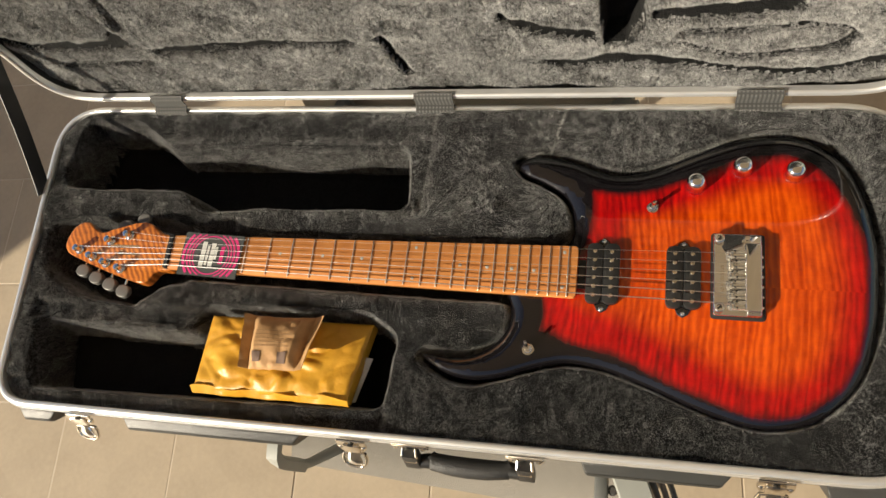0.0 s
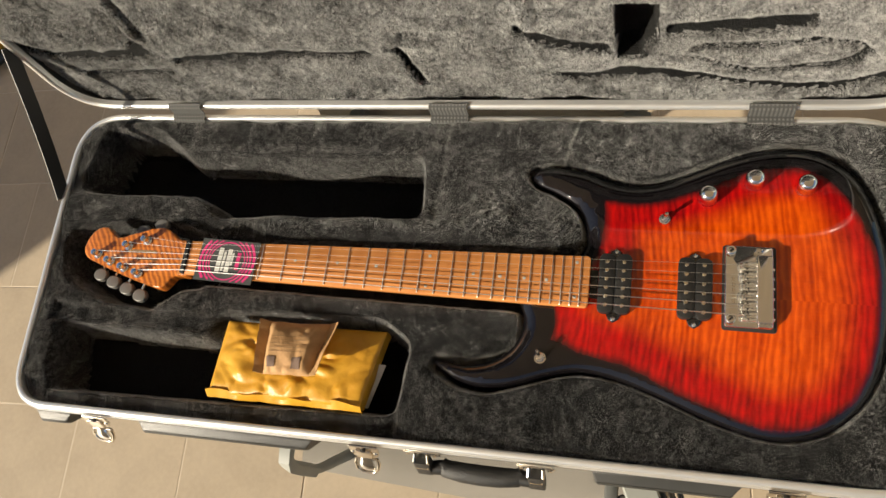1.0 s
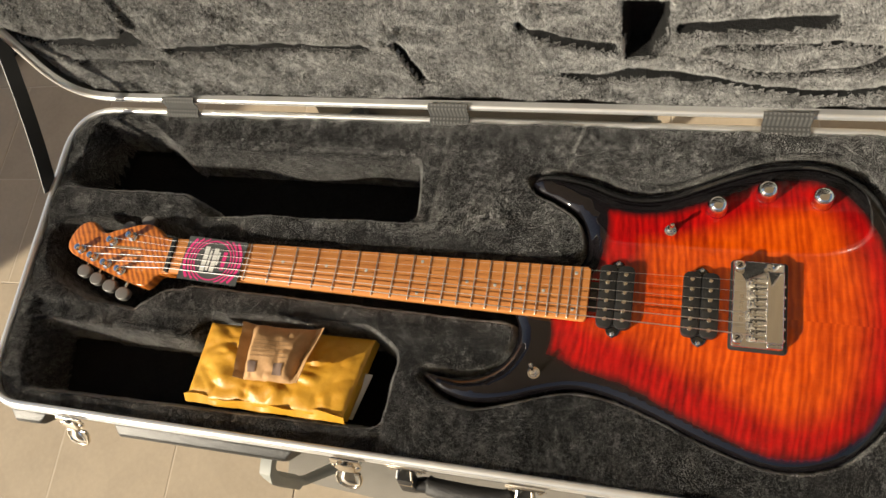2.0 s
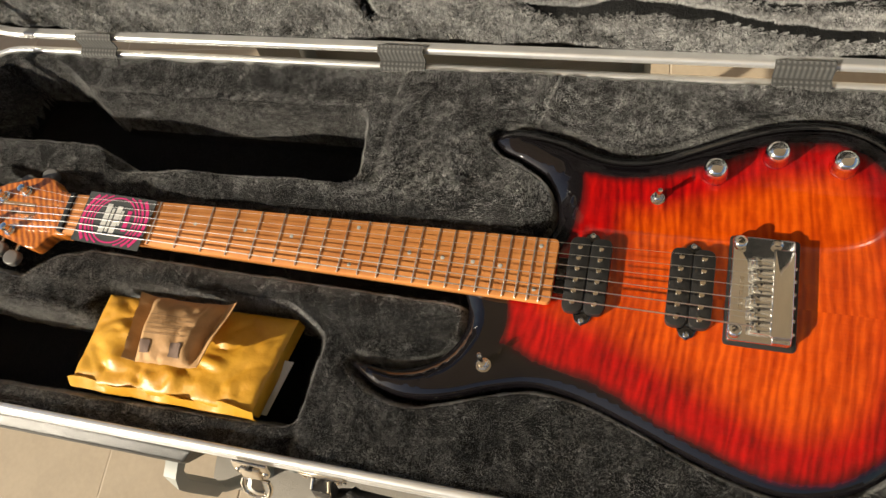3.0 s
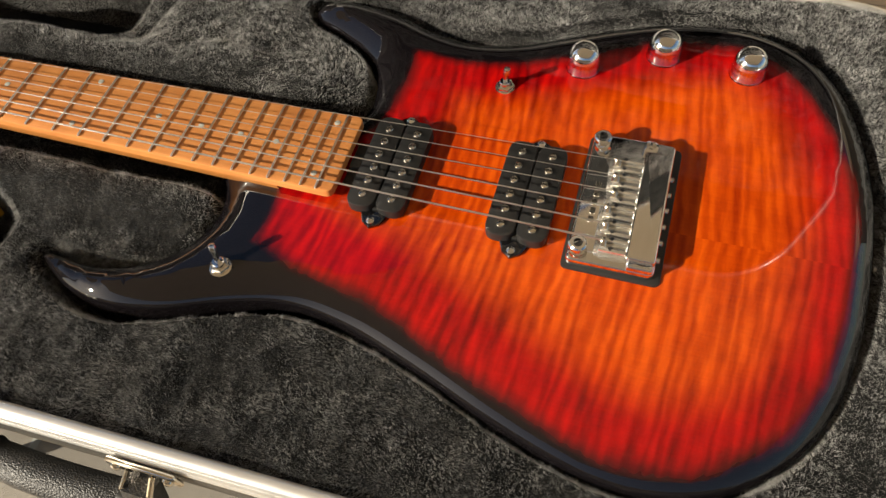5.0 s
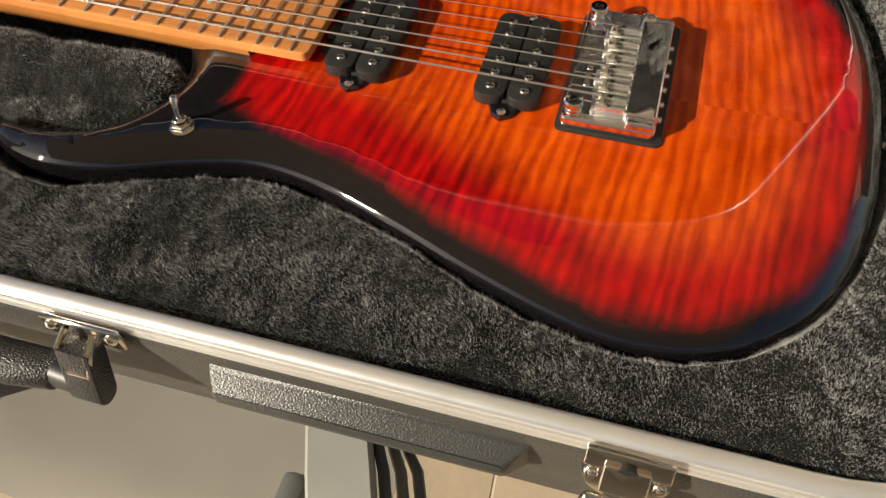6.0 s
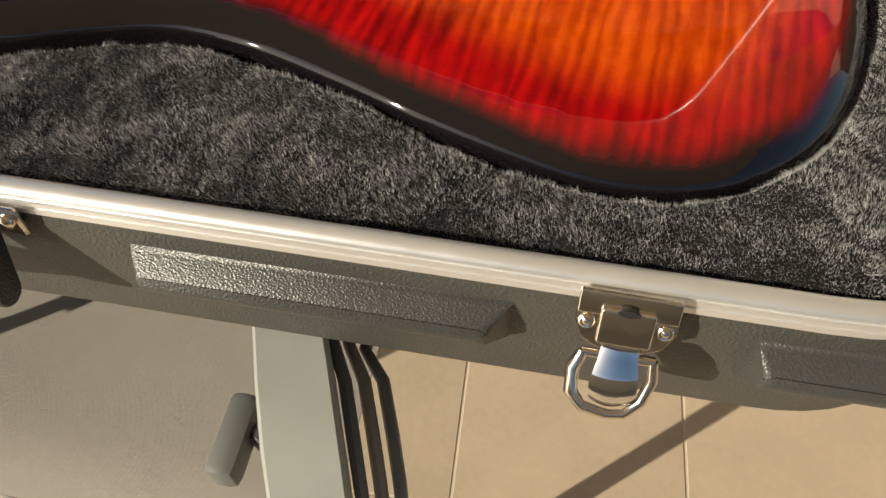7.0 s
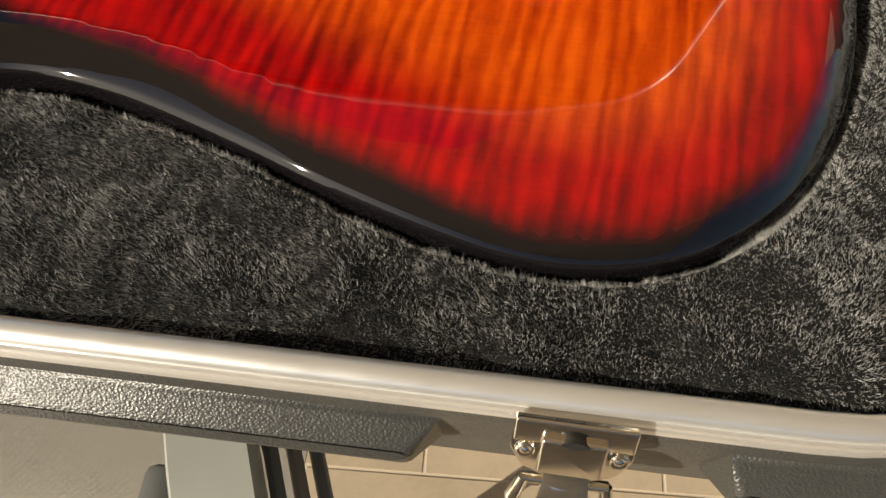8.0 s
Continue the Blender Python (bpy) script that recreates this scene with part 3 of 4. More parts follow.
def build_guitar():
    guitar = thing("electric_guitar", 0.55, 0, TOP - .036, "glossy red-orange sunburst electric guitar with maple neck in its case", "guitar")
    outline = build_body(guitar)

    # neck under the board, and the board with its rounded end
    sect = [(-1, 0), (-.97, -.006), (-.75, -.014), (-.3, -.0185), (.3, -.0185), (.75, -.014), (.97, -.006), (1, 0)]
    bm = bmesh.new()
    rows = [[bm.verts.new((x, half(max(x, 0)) * u, FRET - .0062 + w)) for u, w in sect] for x in (-.012, .06, .2, .35, .46)]
    for a, b in zip(rows, rows[1:]):
        for k in range(len(sect) - 1):
            bm.faces.new((a[k], a[k + 1], b[k + 1], b[k]))
        bm.faces.new((a[-1], a[0], b[0], b[-1]))
    bm.faces.new(rows[0])
    bm.faces.new(rows[-1][::-1])
    part("neck", bm, NECK, guitar, "satin roasted maple neck")
    edge = [(0.0015, -half(0)), (.4955, -half(.4955)), (.4955, half(.4955)), (0.0015, half(0))]
    board = part("fretboard", prism(rounded(edge, [.0005, .005, .005, .0005]), FRET - .0062, FRET - .0010, .0007), BOARD, guitar, "roasted maple fretboard with 24 frets")
    for k in range(1, 25):
        x, h = fx(k), half(fx(k)) - .0006
        bm = tube([(x, -h, FRET - .0008), (x, -h + .001, FRET - .0002), (x, 0, FRET), (x, h - .001, FRET - .0002), (x, h, FRET - .0008)], .00068, 8, 0.9)
        part("fret", bm, FRETWIRE, board, "worn nickel fret wire")
    dots = {3: (0.006,), 5: (.004,), 7: (.004,), 9: (.003,), 12: (.019, -.017), 15: (.001,), 17: (.0,), 19: (-.0005,), 21: (-.001,), 24: (.021, -.018)}
    for k, ys in dots.items():
        x = (fx(k) + fx(k - 1)) / 2
        for y in ys:
            part("inlay_dot", moved(lathe([(.0019, 0), (.0019, .0004), (.0016, .0005)], 14), Matrix.Translation((x, y, FRET - .0012))), INLAY, board)
    part("nut", prism(rounded([(-.0045, -.0212), (.0012, -.0212), (.0012, .0212), (-.0045, .0212)], .0008), FRET - .008, FRET + .0012, .0006), BLACK, guitar, "black string nut")
    part("truss_wheel", box(.4965, .5035, -.0045, .0045, TOP - .002, TOP + .0035, .0012), FRAME_DARK, guitar, "dark truss rod wheel with holes")
    part("neck_gap", box(.4958, .5040, -.016, .016, TOP - .003, TOP + .0006, .0004, 1), BLACK, guitar, "dark slot beyond the fretboard")

    # headstock: four tuners on one side, two on the other
    head = curve_through([(-.160, .004), (-.157, .022), (-.147, .034), (-.134, .0365), (-.124, .029), (-.113, .0235), (-.085, .030), (-.052, .0395), (-.040, .037),
                          (-.027, .0275), (-.012, .0235), (.0, .0215), (.001, -.0215), (-.010, -.0225), (-.018, -.0255), (-.024, -.034), (-.0305, -.0405), (-.037, -.0405), (-.085, -.029), (-.137, -.0125), (-.153, -.006)], 120)
    headstock = part("headstock", prism([tuple(p) for p in head], FRET - .022, FRET - .0075, .0022, 3), HEAD, guitar, "glossy roasted maple headstock, four tuners beside two")
    part("head_mark", box(-.095, -.050, .0035, .0075, FRET - .0076, FRET - .0072), INK, headstock, "dark printed mark, unreadable")
    part("head_mark", box(-.078, -.046, -.0055, -.0025, FRET - .0076, FRET - .0072), INK, headstock, "dark printed mark, unreadable")
    posts = [(-.135, -.002, -.138, -.0275), (-.113, -.0105, -.116, -.036), (-.0905, -.018, -.0935, -.0435), (-.0675, -.0245, -.0715, -.0515), (-.092, .0115, -.091, .034), (-.0665, .020, -.066, .044)]
    for px, py, bx, by in posts:
        z = FRET - .0075
        reach = 1.22 if py > .005 else .88
        bx, by = px + (bx - px) * reach, py + (by - py) * reach
        tuner = part("tuner", moved(lathe([(.0062, 0), (.0062, .0016), (.0044, .0022), (.0044, .0050), (.0036, .0058), (.0036, .0075), (.0043, .0082), (.0041, .0112), (.0026, .0118)], 18), Matrix.Translation((px, py, z))), CHROME, guitar, "chrome tuner post")
        part("tuner_shaft", tube([(px, py, z - .019), (bx, by, z - .019)], .0022, 8), CHROME, tuner)
        btn = curve_through([(-.0102, 0), (-.0074, .0060), (0, .0084), (.0074, .0060), (.0102, 0), (.0074, -.0060), (0, -.0084), (-.0074, -.0060)], 28)
        ang = math.atan2(by - py, bx - px) + math.pi / 2
        m = Matrix.Translation((bx, by, z - .022)) @ Matrix.Rotation(ang, 4, "Z")
        part("tuner_button", moved(prism([tuple(p) for p in btn], 0, .0065, .002, 3), m), PEARL, tuner, "grey pearl tuner button")

    # strings: bridge to nut, then to the posts
    radius = (.00062, .00050, .00040, .00028, .00022, .00018)
    order = (3, 2, 1, 0, 4, 5)
    for k in range(6):
        px, py = posts[order[k]][:2]
        path = [(.6505, string_y(k, .6505), FRET + .0060), (.4, string_y(k, .4), FRET + .0042), (.0, string_y(k, 0), FRET + .0018), (-.004, string_y(k, -.004), FRET + .0014), (px + .003, py + .0032, FRET - .0005), (px, py + .0036, FRET - .0006)]
        part("string", tube(path, radius[k] * .95, 8), STEEL, guitar, "wound steel string" if k < 3 else "plain steel string")

    build_pickup(guitar, "neck_pickup", .522, .0485)
    build_pickup(guitar, "bridge_pickup", .6035, .0510)

    # tremolo bridge in its dark recess
    part("bridge_recess", prism(rounded([(.6305, -.0400), (.6830, -.0400), (.6830, .0520), (.6305, .0520)], .004), TOP - .002, TOP + .0012, .0005), BLACK, guitar, "black recess round the bridge")
    bridge = part("bridge", prism(rounded([(.6325, -.0375), (.6790, -.0375), (.6790, .0500), (.6325, .0500)], .0035), TOP + .002, TOP + .0070, .0014, 3), CHROME, guitar, "polished chrome tremolo bridge plate")
    part("bridge_cover", prism(rounded([(.6625, -.0330), (.6785, -.0330), (.6785, .0390), (.6625, .0390)], .0022), TOP + .0068, TOP + .0122, .0014, 3), CHROME, bridge, "polished chrome bridge block")
    part("end_lug", prism(rounded([(.6640, -.0372), (.6780, -.0372), (.6780, -.0325), (.6640, -.0325)], .0018), TOP + .0068, TOP + .0104, .0016, 3), CHROME, bridge, "mirror-bright end lug")
    part("arm_socket", moved(lathe([(.0042, 0), (.0042, .0032), (.0028, .0040), (.0024, .0010), (.0004, .0008)], 18), Matrix.Translation((.6650, .0440, TOP + .0068))), CHROME, bridge)
    for y in (.0430, -.0305):
        stud = part("pivot_stud", moved(lathe([(.0044, 0), (.0044, .0010), (.0036, .0014), (.0036, .0034), (.0050, .0040), (.0050, .0062), (.0042, .0070), (.0026, .0070), (.0022, .0046), (.0004, .0044)], 22), Matrix.Translation((.6378, y, TOP + .0066))), CHROME, bridge, "chrome pivot stud")
        part("stud_slot", moved(box(-.0020, .0020, -.0005, .0005, .0050, .0072), Matrix.Translation((.6378, y, TOP + .0062)) @ Matrix.Rotation(.7, 4, "Z")), BLACK, stud)
    for k in range(5):
        part("bridge_mark", box(.6396, .6426, -.0125 + .0058 * k, -.0082 + .0058 * k, TOP + .0068, TOP + .0073, .0002, 1), NICKEL, bridge, "stamped mark, unreadable")
    for k in range(6):
        y = string_y(k, .6505)
        slip = .0008 * (k % 3)
        # a stepped block with two side rails, a roller slot at its nose and two set screws
        saddle = part("saddle", join(box(.6485 - slip, .6628, y - .0047, y - .0014, TOP + .0070, TOP + .0132, .0008, 2), box(.6485 - slip, .6628, y + .0014, y + .0047, TOP + .0070, TOP + .0132, .0008, 2),
                                     box(.6520 - slip, .6628, y - .0016, y + .0016, TOP + .0070, TOP + .0112, .0005, 1), box(.6462 - slip, .6500 - slip, y - .0044, y + .0044, TOP + .0070, TOP + .0096, .0008, 2)), SATIN, bridge, "satin steel string saddle")
        part("saddle_roller", tube([(.6504 - slip, y - .0024, TOP + .0126), (.6504 - slip, y - .0008, TOP + .0130), (.6504 - slip, y, TOP + .0124), (.6504 - slip, y + .0008, TOP + .0130), (.6504 - slip, y + .0024, TOP + .0126)], .0021, 12), NICKEL, saddle)
        for q in (-1, 1):
            part("saddle_screw", moved(lathe([(.0010, 0), (.0010, .0005), (.0007, .0007), (.0003, .0001)], 10), Matrix.Translation((.6545 - slip, y + q * .0031, TOP + .0131))), BLACK, saddle, "tiny dark set screw")
        part("block_screw", moved(lathe([(.0019, 0), (.0019, .0018), (.0012, .0022)], 12), Matrix.Translation((.6786, y, TOP + .0062)) @ Matrix.Rotation(radians(90), 4, "Y")), CHROME, bridge)

    # knobs and switches
    for x, y in ((.6145, .1065), (.6615, .1265), (.7125, .1220)):
        knob = part("knob", moved(lathe([(.0100, 0), (.0104, .001), (.0104, .0018), (.0103, .0070), (.0098, .0076), (.0100, .0086), (.0099, .0105), (.0092, .0132), (.0078, .0157), (.0058, .0175), (.0034, .0186), (.0014, .0190), (.0004, .0191)], 48, ridges=(3, 2)), Matrix.Translation((x, y, TOP - .0005))), CHROME, guitar, "domed chrome knob with knurled skirt")
        part("knob_washer", moved(lathe([(.0116, 0), (.0116, .0005), (.0106, .0008)], 28), Matrix.Translation((x, y, TOP - .0008))), BLACK_GLOSS, knob)
    for x, y, lean in ((.5705, .0795, (0.02, 0.0)), (.4490, -.0850, (-0.02, 0.05))):
        sw = part("toggle_switch", moved(lathe([(.0066, 0), (.0066, .0008), (.0058, .0011), (.0052, .0012)], 24), Matrix.Translation((x, y, TOP - .001))), NICKEL, guitar, "nickel toggle switch")
        part("hex_nut", moved(lathe([(.0056, 0), (.0056, .0020), (.0048, .0026)], 6), Matrix.Translation((x, y, TOP + .0002))), NICKEL, sw)
        part("collar", moved(lathe([(.0036, 0), (.0036, .0044), (.0030, .0050), (.0018, .0050)], 18), Matrix.Translation((x, y, TOP + .0005))), CHROME, sw)
        tip = Vector((x + lean[0] * .08, y + lean[1] * .08, TOP + .0165))
        foot = Vector((x, y, TOP + .0045))
        part("bat", tube([foot, foot.lerp(tip, .5), foot.lerp(tip, .85), foot.lerp(tip, .96), tip], [.0013, .0019, .0024, .0019, .0008], 14), CHROME, sw, "rounded chrome bat lever")
    part("strap_button", moved(lathe([(.0055, 0), (.0055, .002), (.0030, .004), (.0030, .007), (.0060, .010), (.0060, .012)], 20), Matrix.Translation((.7895, .012, TOP - .022)) @ Matrix.Rotation(radians(90), 4, "Y")), CHROME, guitar, "chrome strap button")
    return outline


def build_card():
    """A printed card tucked under the strings at the first frets."""
    card = thing("promo_card", .058, -.003, FRET, "grey printed card with pink rings tucked under the strings", "card")
    m = Matrix.Translation((.0580, -.0030, FRET + .0004)) @ Matrix.Rotation(radians(-2.2), 4, "Z")
    rect = [(-.0400, -.0270), (.0400, -.0270), (.0400, .0270), (-.0400, .0270)]
    part("sheet", moved(prism(rounded(rect, .001), 0, .0006), m), CARD_GREY, card, "dark grey card")

    def arcs(r0, r1, z):
        """The runs of a ring that lie on the card."""
        seg, runs = 96, [[]]
        for k in range(seg):
            a0, a1 = 2 * math.pi * k / seg, 2 * math.pi * (k + 1) / seg
            q = [(r0 * math.cos(a0), r0 * math.sin(a0)), (r1 * math.cos(a0), r1 * math.sin(a0)), (r1 * math.cos(a1), r1 * math.sin(a1)), (r0 * math.cos(a1), r0 * math.sin(a1))]
            if all(abs(y) < .0268 and abs(x) < .0398 for x, y in q):
                runs[-1].append(q)
            elif runs[-1]:
                runs.append([])
        if len(runs) > 1 and runs[0] and runs[-1]:
            runs[0] = runs.pop() + runs[0]
        for run in runs:
            if run:
                bm = bmesh.new()
                for q in run:
                    bm.faces.new([bm.verts.new((x, y, z)) for x, y in q])
                bmesh.ops.remove_doubles(bm, verts=bm.verts[:], dist=1e-5)
                yield bm
    for r0, r1 in ((.0232, .0248), (.0268, .0286), (.0305, .0330), (.0350, .0385)):
        for bm in arcs(r0, r1, .0008):
            part("printed_ring", moved(bm, m), CARD_PINK, card, "bright pink printed ring")
    # the maker's lettering as plain shapes
    for x, y, w, h in ((-.0105, .0005, .0060, .0320), (-.0045, -.0005, .0030, .0250), (.0020, .0005, .0060, .0300), (.0068, .0030, .0028, .0160)):
        part("printed_bar", moved(box(x - w / 2, x + w / 2, y - h / 2, y + h / 2, .0007, .00085), m), CARD_WHITE, card, "white printed shape")
    part("printed_bar", moved(box(.0125, .0175, -.010, .012, .0007, .00082), m), CARD_PINK, card, "pink printed block")


# ---- the case ----
CASE = [(-.214, -.204), (.842, -.186), (.842, .211), (-.239, .211)]


def front(x):
    """The line of the case's front edge, which runs slightly askew to the neck."""
    return -.204 + .018 * (x + .214) / 1.056



PLAN = rounded(CASE, [.055, .085, .085, .075], 12)
POCKET_BACK = rounded([(-.203, .094), (-.016, .094), (.006, .066), (.288, .071), (.279, .152), (-.060, .152), (-.110, .186), (-.190, .186)], .014, 5)
POCKET_FRONT = rounded([(-.182, -.092), (.030, -.096), (.050, -.062), (.262, -.060), (.297, -.080), (.290, -.160), (-.168, -.175)], .014, 5)
HEAD_HOLE = rounded([(-.206, .014), (-.188, -.030), (-.125, -.056), (-.050, -.064), (-.014, -.034), (.020, -.032), (.020, .032), (-.030, .046), (-.085, .053), (-.155, .046), (-.198, .036)], .016, 5)
NECK_HOLE = [(0, -.0275), (.500, -.036), (.500, .037), (0, .0275)]


def lining_height(x, y, outline):
    """The plush floor of the base: pads at rim height with hollows for the guitar and two boxes."""
    z = np.full(x.shape, RIM - .008)
    # the cushions swell beside the neck and round the cutaways
    z += .017 * np.exp(-((y - .050) / .026) ** 2) * smooth01(.03, .12, x) * smooth01(.50, .44, x)
    z += .012 * np.exp(-((y + .048) / .018) ** 2) * smooth01(.04, .12, x) * smooth01(.44, .40, x)
    z += .006 * smooth01(.290, .330, x) * smooth01(.045, .075, y)
    z -= .005 * smooth01(-.160, -.172, y) * smooth01(.33, .29, x)
    z += .0030 * lumps(x + 1, y + 1, 17, 3) + .0019 * lumps(x + 1, y + 1, 55, 4) + .0007 * lumps(x + 1, y + 1, 150, 9)
    edge = signed(x, y, PLAN)
    z += .004 * smooth01(-.06, -.015, edge)
    z -= .007 * smooth01(-.013, -.004, edge)
    # soft seams pressed into the pads
    z -= .004 * np.exp(-((x - .452 - .28 * (y - .14)) / .003) ** 2) * smooth01(.130, .150, y)
    z -= .003 * np.exp(-((x - .300 - .05 * y) / .005) ** 2) * smooth01(.06, .08, np.abs(y))
    def hollow(z, s, soft, floor):
        return z + (floor - z) * smooth01(soft, -soft, s)
    horn = smooth01(.42, .38, x) * smooth01(-.05, -.08, y)
    snug = smooth01(.47, .56, x) * smooth01(-.03, -.07, y)
    z = hollow(z, signed(x, y, outline) - .0040 - .0035 * horn + .0030 * snug, .0036, RIM - .034)
    z = hollow(z, signed(x, y, NECK_HOLE), .0040, RIM - .034)
    z = hollow(z, signed(x, y, HEAD_HOLE), .0060, RIM - .058)
    z = hollow(z, signed(x, y, POCKET_BACK), .0055, RIM - .088)
    z = hollow(z, signed(x, y, POCKET_FRONT), .0055, RIM - .080)
    # a low bolster behind the front box, and the sunk ledge along the back wall
    z -= .008 * smooth01(.006, -.004, signed(x, y, [(-.19, -.088), (.05, -.088), (.05, -.066), (-.19, -.066)]))
    z -= .006 * np.exp(-((y - .170) / .012) ** 2) * smooth01(.285, .275, x) * smooth01(-.12, -.09, x)
    return z


def lid_depth(x, v, outline):
    """The lid's padding: how far it stands back from the rim's plane; v is the height over the hinge."""
    d = np.full(x.shape, .012)
    d -= .005 * smooth01(.03, .0, v)
    d += .0045 * lumps(x + 2, v + 1, 15, 5) + .0016 * lumps(x + 2, v + 1, 60, 6)

    def pad(d, s, soft, by):
        return d - by * smooth01(soft, -soft, s)

    # marks where fibres are left out, so black backing paints the shade
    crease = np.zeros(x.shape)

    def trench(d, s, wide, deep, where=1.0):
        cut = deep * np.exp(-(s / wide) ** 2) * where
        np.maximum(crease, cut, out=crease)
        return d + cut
    mirror = np.stack([outline[:, 0], .2115 - outline[:, 1]], 1)
    body = signed(x, v, mirror)
    d = pad(d, body, .010, .003)
    sag = np.interp(x, [.40, .431, .464, .53, .596, .662, .728, .794, .84], [.085, .066, .052, .064, .060, .046, .034, .052, .082])
    d = pad(d, (sag - v) * smooth01(.40, .45, x) + .03 * smooth01(.45, .40, x), .007, .007)
    d = trench(d, v - sag + .003, .0095, .034, smooth01(.425, .455, x))
    neck = rounded([(-.030, .100), (.262, .106), (.285, .150), (.430, .150), (.430, .270), (-.030, .270)], .01)
    d = pad(d, signed(x, v, neck), .005, .006)
    d = trench(d, v - .100 - .02 * (x + .03), .0072, .028, smooth01(-.032, -.022, x) * smooth01(.245, .225, x))
    left = rounded([(-.250, .172), (-.180, .126), (-.062, .122), (-.044, .146), (-.034, .260), (-.250, .260)], .012)
    sl = signed(x, v, left)
    d = pad(d, sl, .006, .010)
    d = trench(d, sl - .006, .0115, .036, smooth01(-.045, -.056, x) * smooth01(.19, .17, v))
    d = trench(d, v - .070, .0040, .014, smooth01(-.196, -.180, x) * smooth01(-.040, -.055, x))
    loop = rounded([(.575, .104), (.640, .078), (.735, .084), (.752, .108), (.700, .122), (.590, .116)], .012)
    d = trench(d, signed(x, v, loop), .0034, .011, smooth01(.57, .60, x))
    d = trench(d, v - .140 - .08 * (x - .56), .0080, .022, smooth01(.555, .565, x) * smooth01(.700, .685, x))
    # slots pressed into the padding
    for deep, shape in ((.030, [(.515, .098), (.536, .098), (.550, .125), (.552, .180), (.512, .180)]),
                        (.016, [(.2655, .112), (.2735, .113), (.2885, .040), (.2800, .034)]),
                        (.012, rounded([(.405, .128), (.470, .116), (.505, .108), (.505, .122), (.440, .138), (.405, .140)], .005))):
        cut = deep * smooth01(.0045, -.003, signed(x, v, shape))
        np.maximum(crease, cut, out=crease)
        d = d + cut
    return d, crease


def grid_sheet(x0, x1, v0, v1, step):
    nx, nv = int((x1 - x0) / step) + 1, int((v1 - v0) / step) + 1
    gx, gv = np.meshgrid(np.linspace(x0, x1, nx), np.linspace(v0, v1, nv), indexing="ij")
    i, j = np.meshgrid(np.arange(nx - 1), np.arange(nv - 1), indexing="ij")
    a = (i * nv + j).ravel()
    return gx.ravel(), gv.ravel(), np.stack([a, a + nv, a + nv + 1, a + 1], 1)


def keep_inside(verts, faces, mask):
    """Drops the faces with a corner outside, and the corners that no face uses."""
    faces = faces[mask[faces].all(axis=1)]
    used = np.unique(faces)
    back = np.full(len(verts), -1)
    back[used] = np.arange(len(used))
    return verts[used], back[faces]


def pile(verts, faces, count, length, width, seed, sway, nap):
    """Short fibres over a sheet: one thin blade each, leaning with the nap."""
    rng = np.random.RandomState(seed)
    a, b, c = verts[faces[:, 0]], verts[faces[:, 1]], verts[faces[:, 3]]
    nrm = np.cross(b - a, c - a)
    area = np.linalg.norm(nrm, axis=1)
    nrm /= area[:, None] + 1e-12
    pick = rng.choice(len(faces), count, p=area / area.sum())
    u, w = rng.rand(count, 1), rng.rand(count, 1)
    root = a[pick] + u * (b - a)[pick] + w * (c - a)[pick]
    n = nrm[pick]
    flow = lumps(root[:, 0] + 3, root[:, 1] + root[:, 2] + 3, 22, seed + 1)
    tuft = lumps(root[:, 0] + 5, root[:, 1] + root[:, 2] + 5, 150, seed + 2)
    clump = lumps(root[:, 0] + 4, root[:, 1] + root[:, 2] + 4, 62, seed + 3)
    turn = np.pi * (1.1 * flow + 0.8 * clump + 0.5 * tuft + 0.25 * rng.randn(count))
    lean = np.stack([np.cos(turn), np.sin(turn) * np.abs(n[:, 2]), np.sin(turn) * np.abs(n[:, 1])], 1)
    brushed = nap(root)
    lean = 0.6 * lean + brushed
    way = n + (sway + 0.3 * rng.randn(count))[:, None] * lean + 0.25 * rng.randn(count, 3)
    way /= np.linalg.norm(way, axis=1)[:, None]
    size = length * (0.55 + 0.6 * rng.rand(count, 1)) * (1 + 0.20 * flow[:, None] + 0.25 * clump[:, None] + 0.35 * tuft[:, None])
    side = np.cross(way, rng.randn(count, 3))
    side *= width / (np.linalg.norm(side, axis=1)[:, None] + 1e-9)
    tris = np.stack([root - side - n * .0006, root + side - n * .0006, root + way * size], 1).reshape(-1, 3)
    return tris, np.arange(count * 3).reshape(-1, 3)


def sheet_part(name, verts, faces, material, parent, label, kind=""):
    me = mesh_from(verts - np.array(origin(parent)), faces, name)
    me.materials.append(material)
    me.shade_smooth()
    ob = new(name, me)
    ob.parent = parent
    return tagged(ob, label, kind=kind)


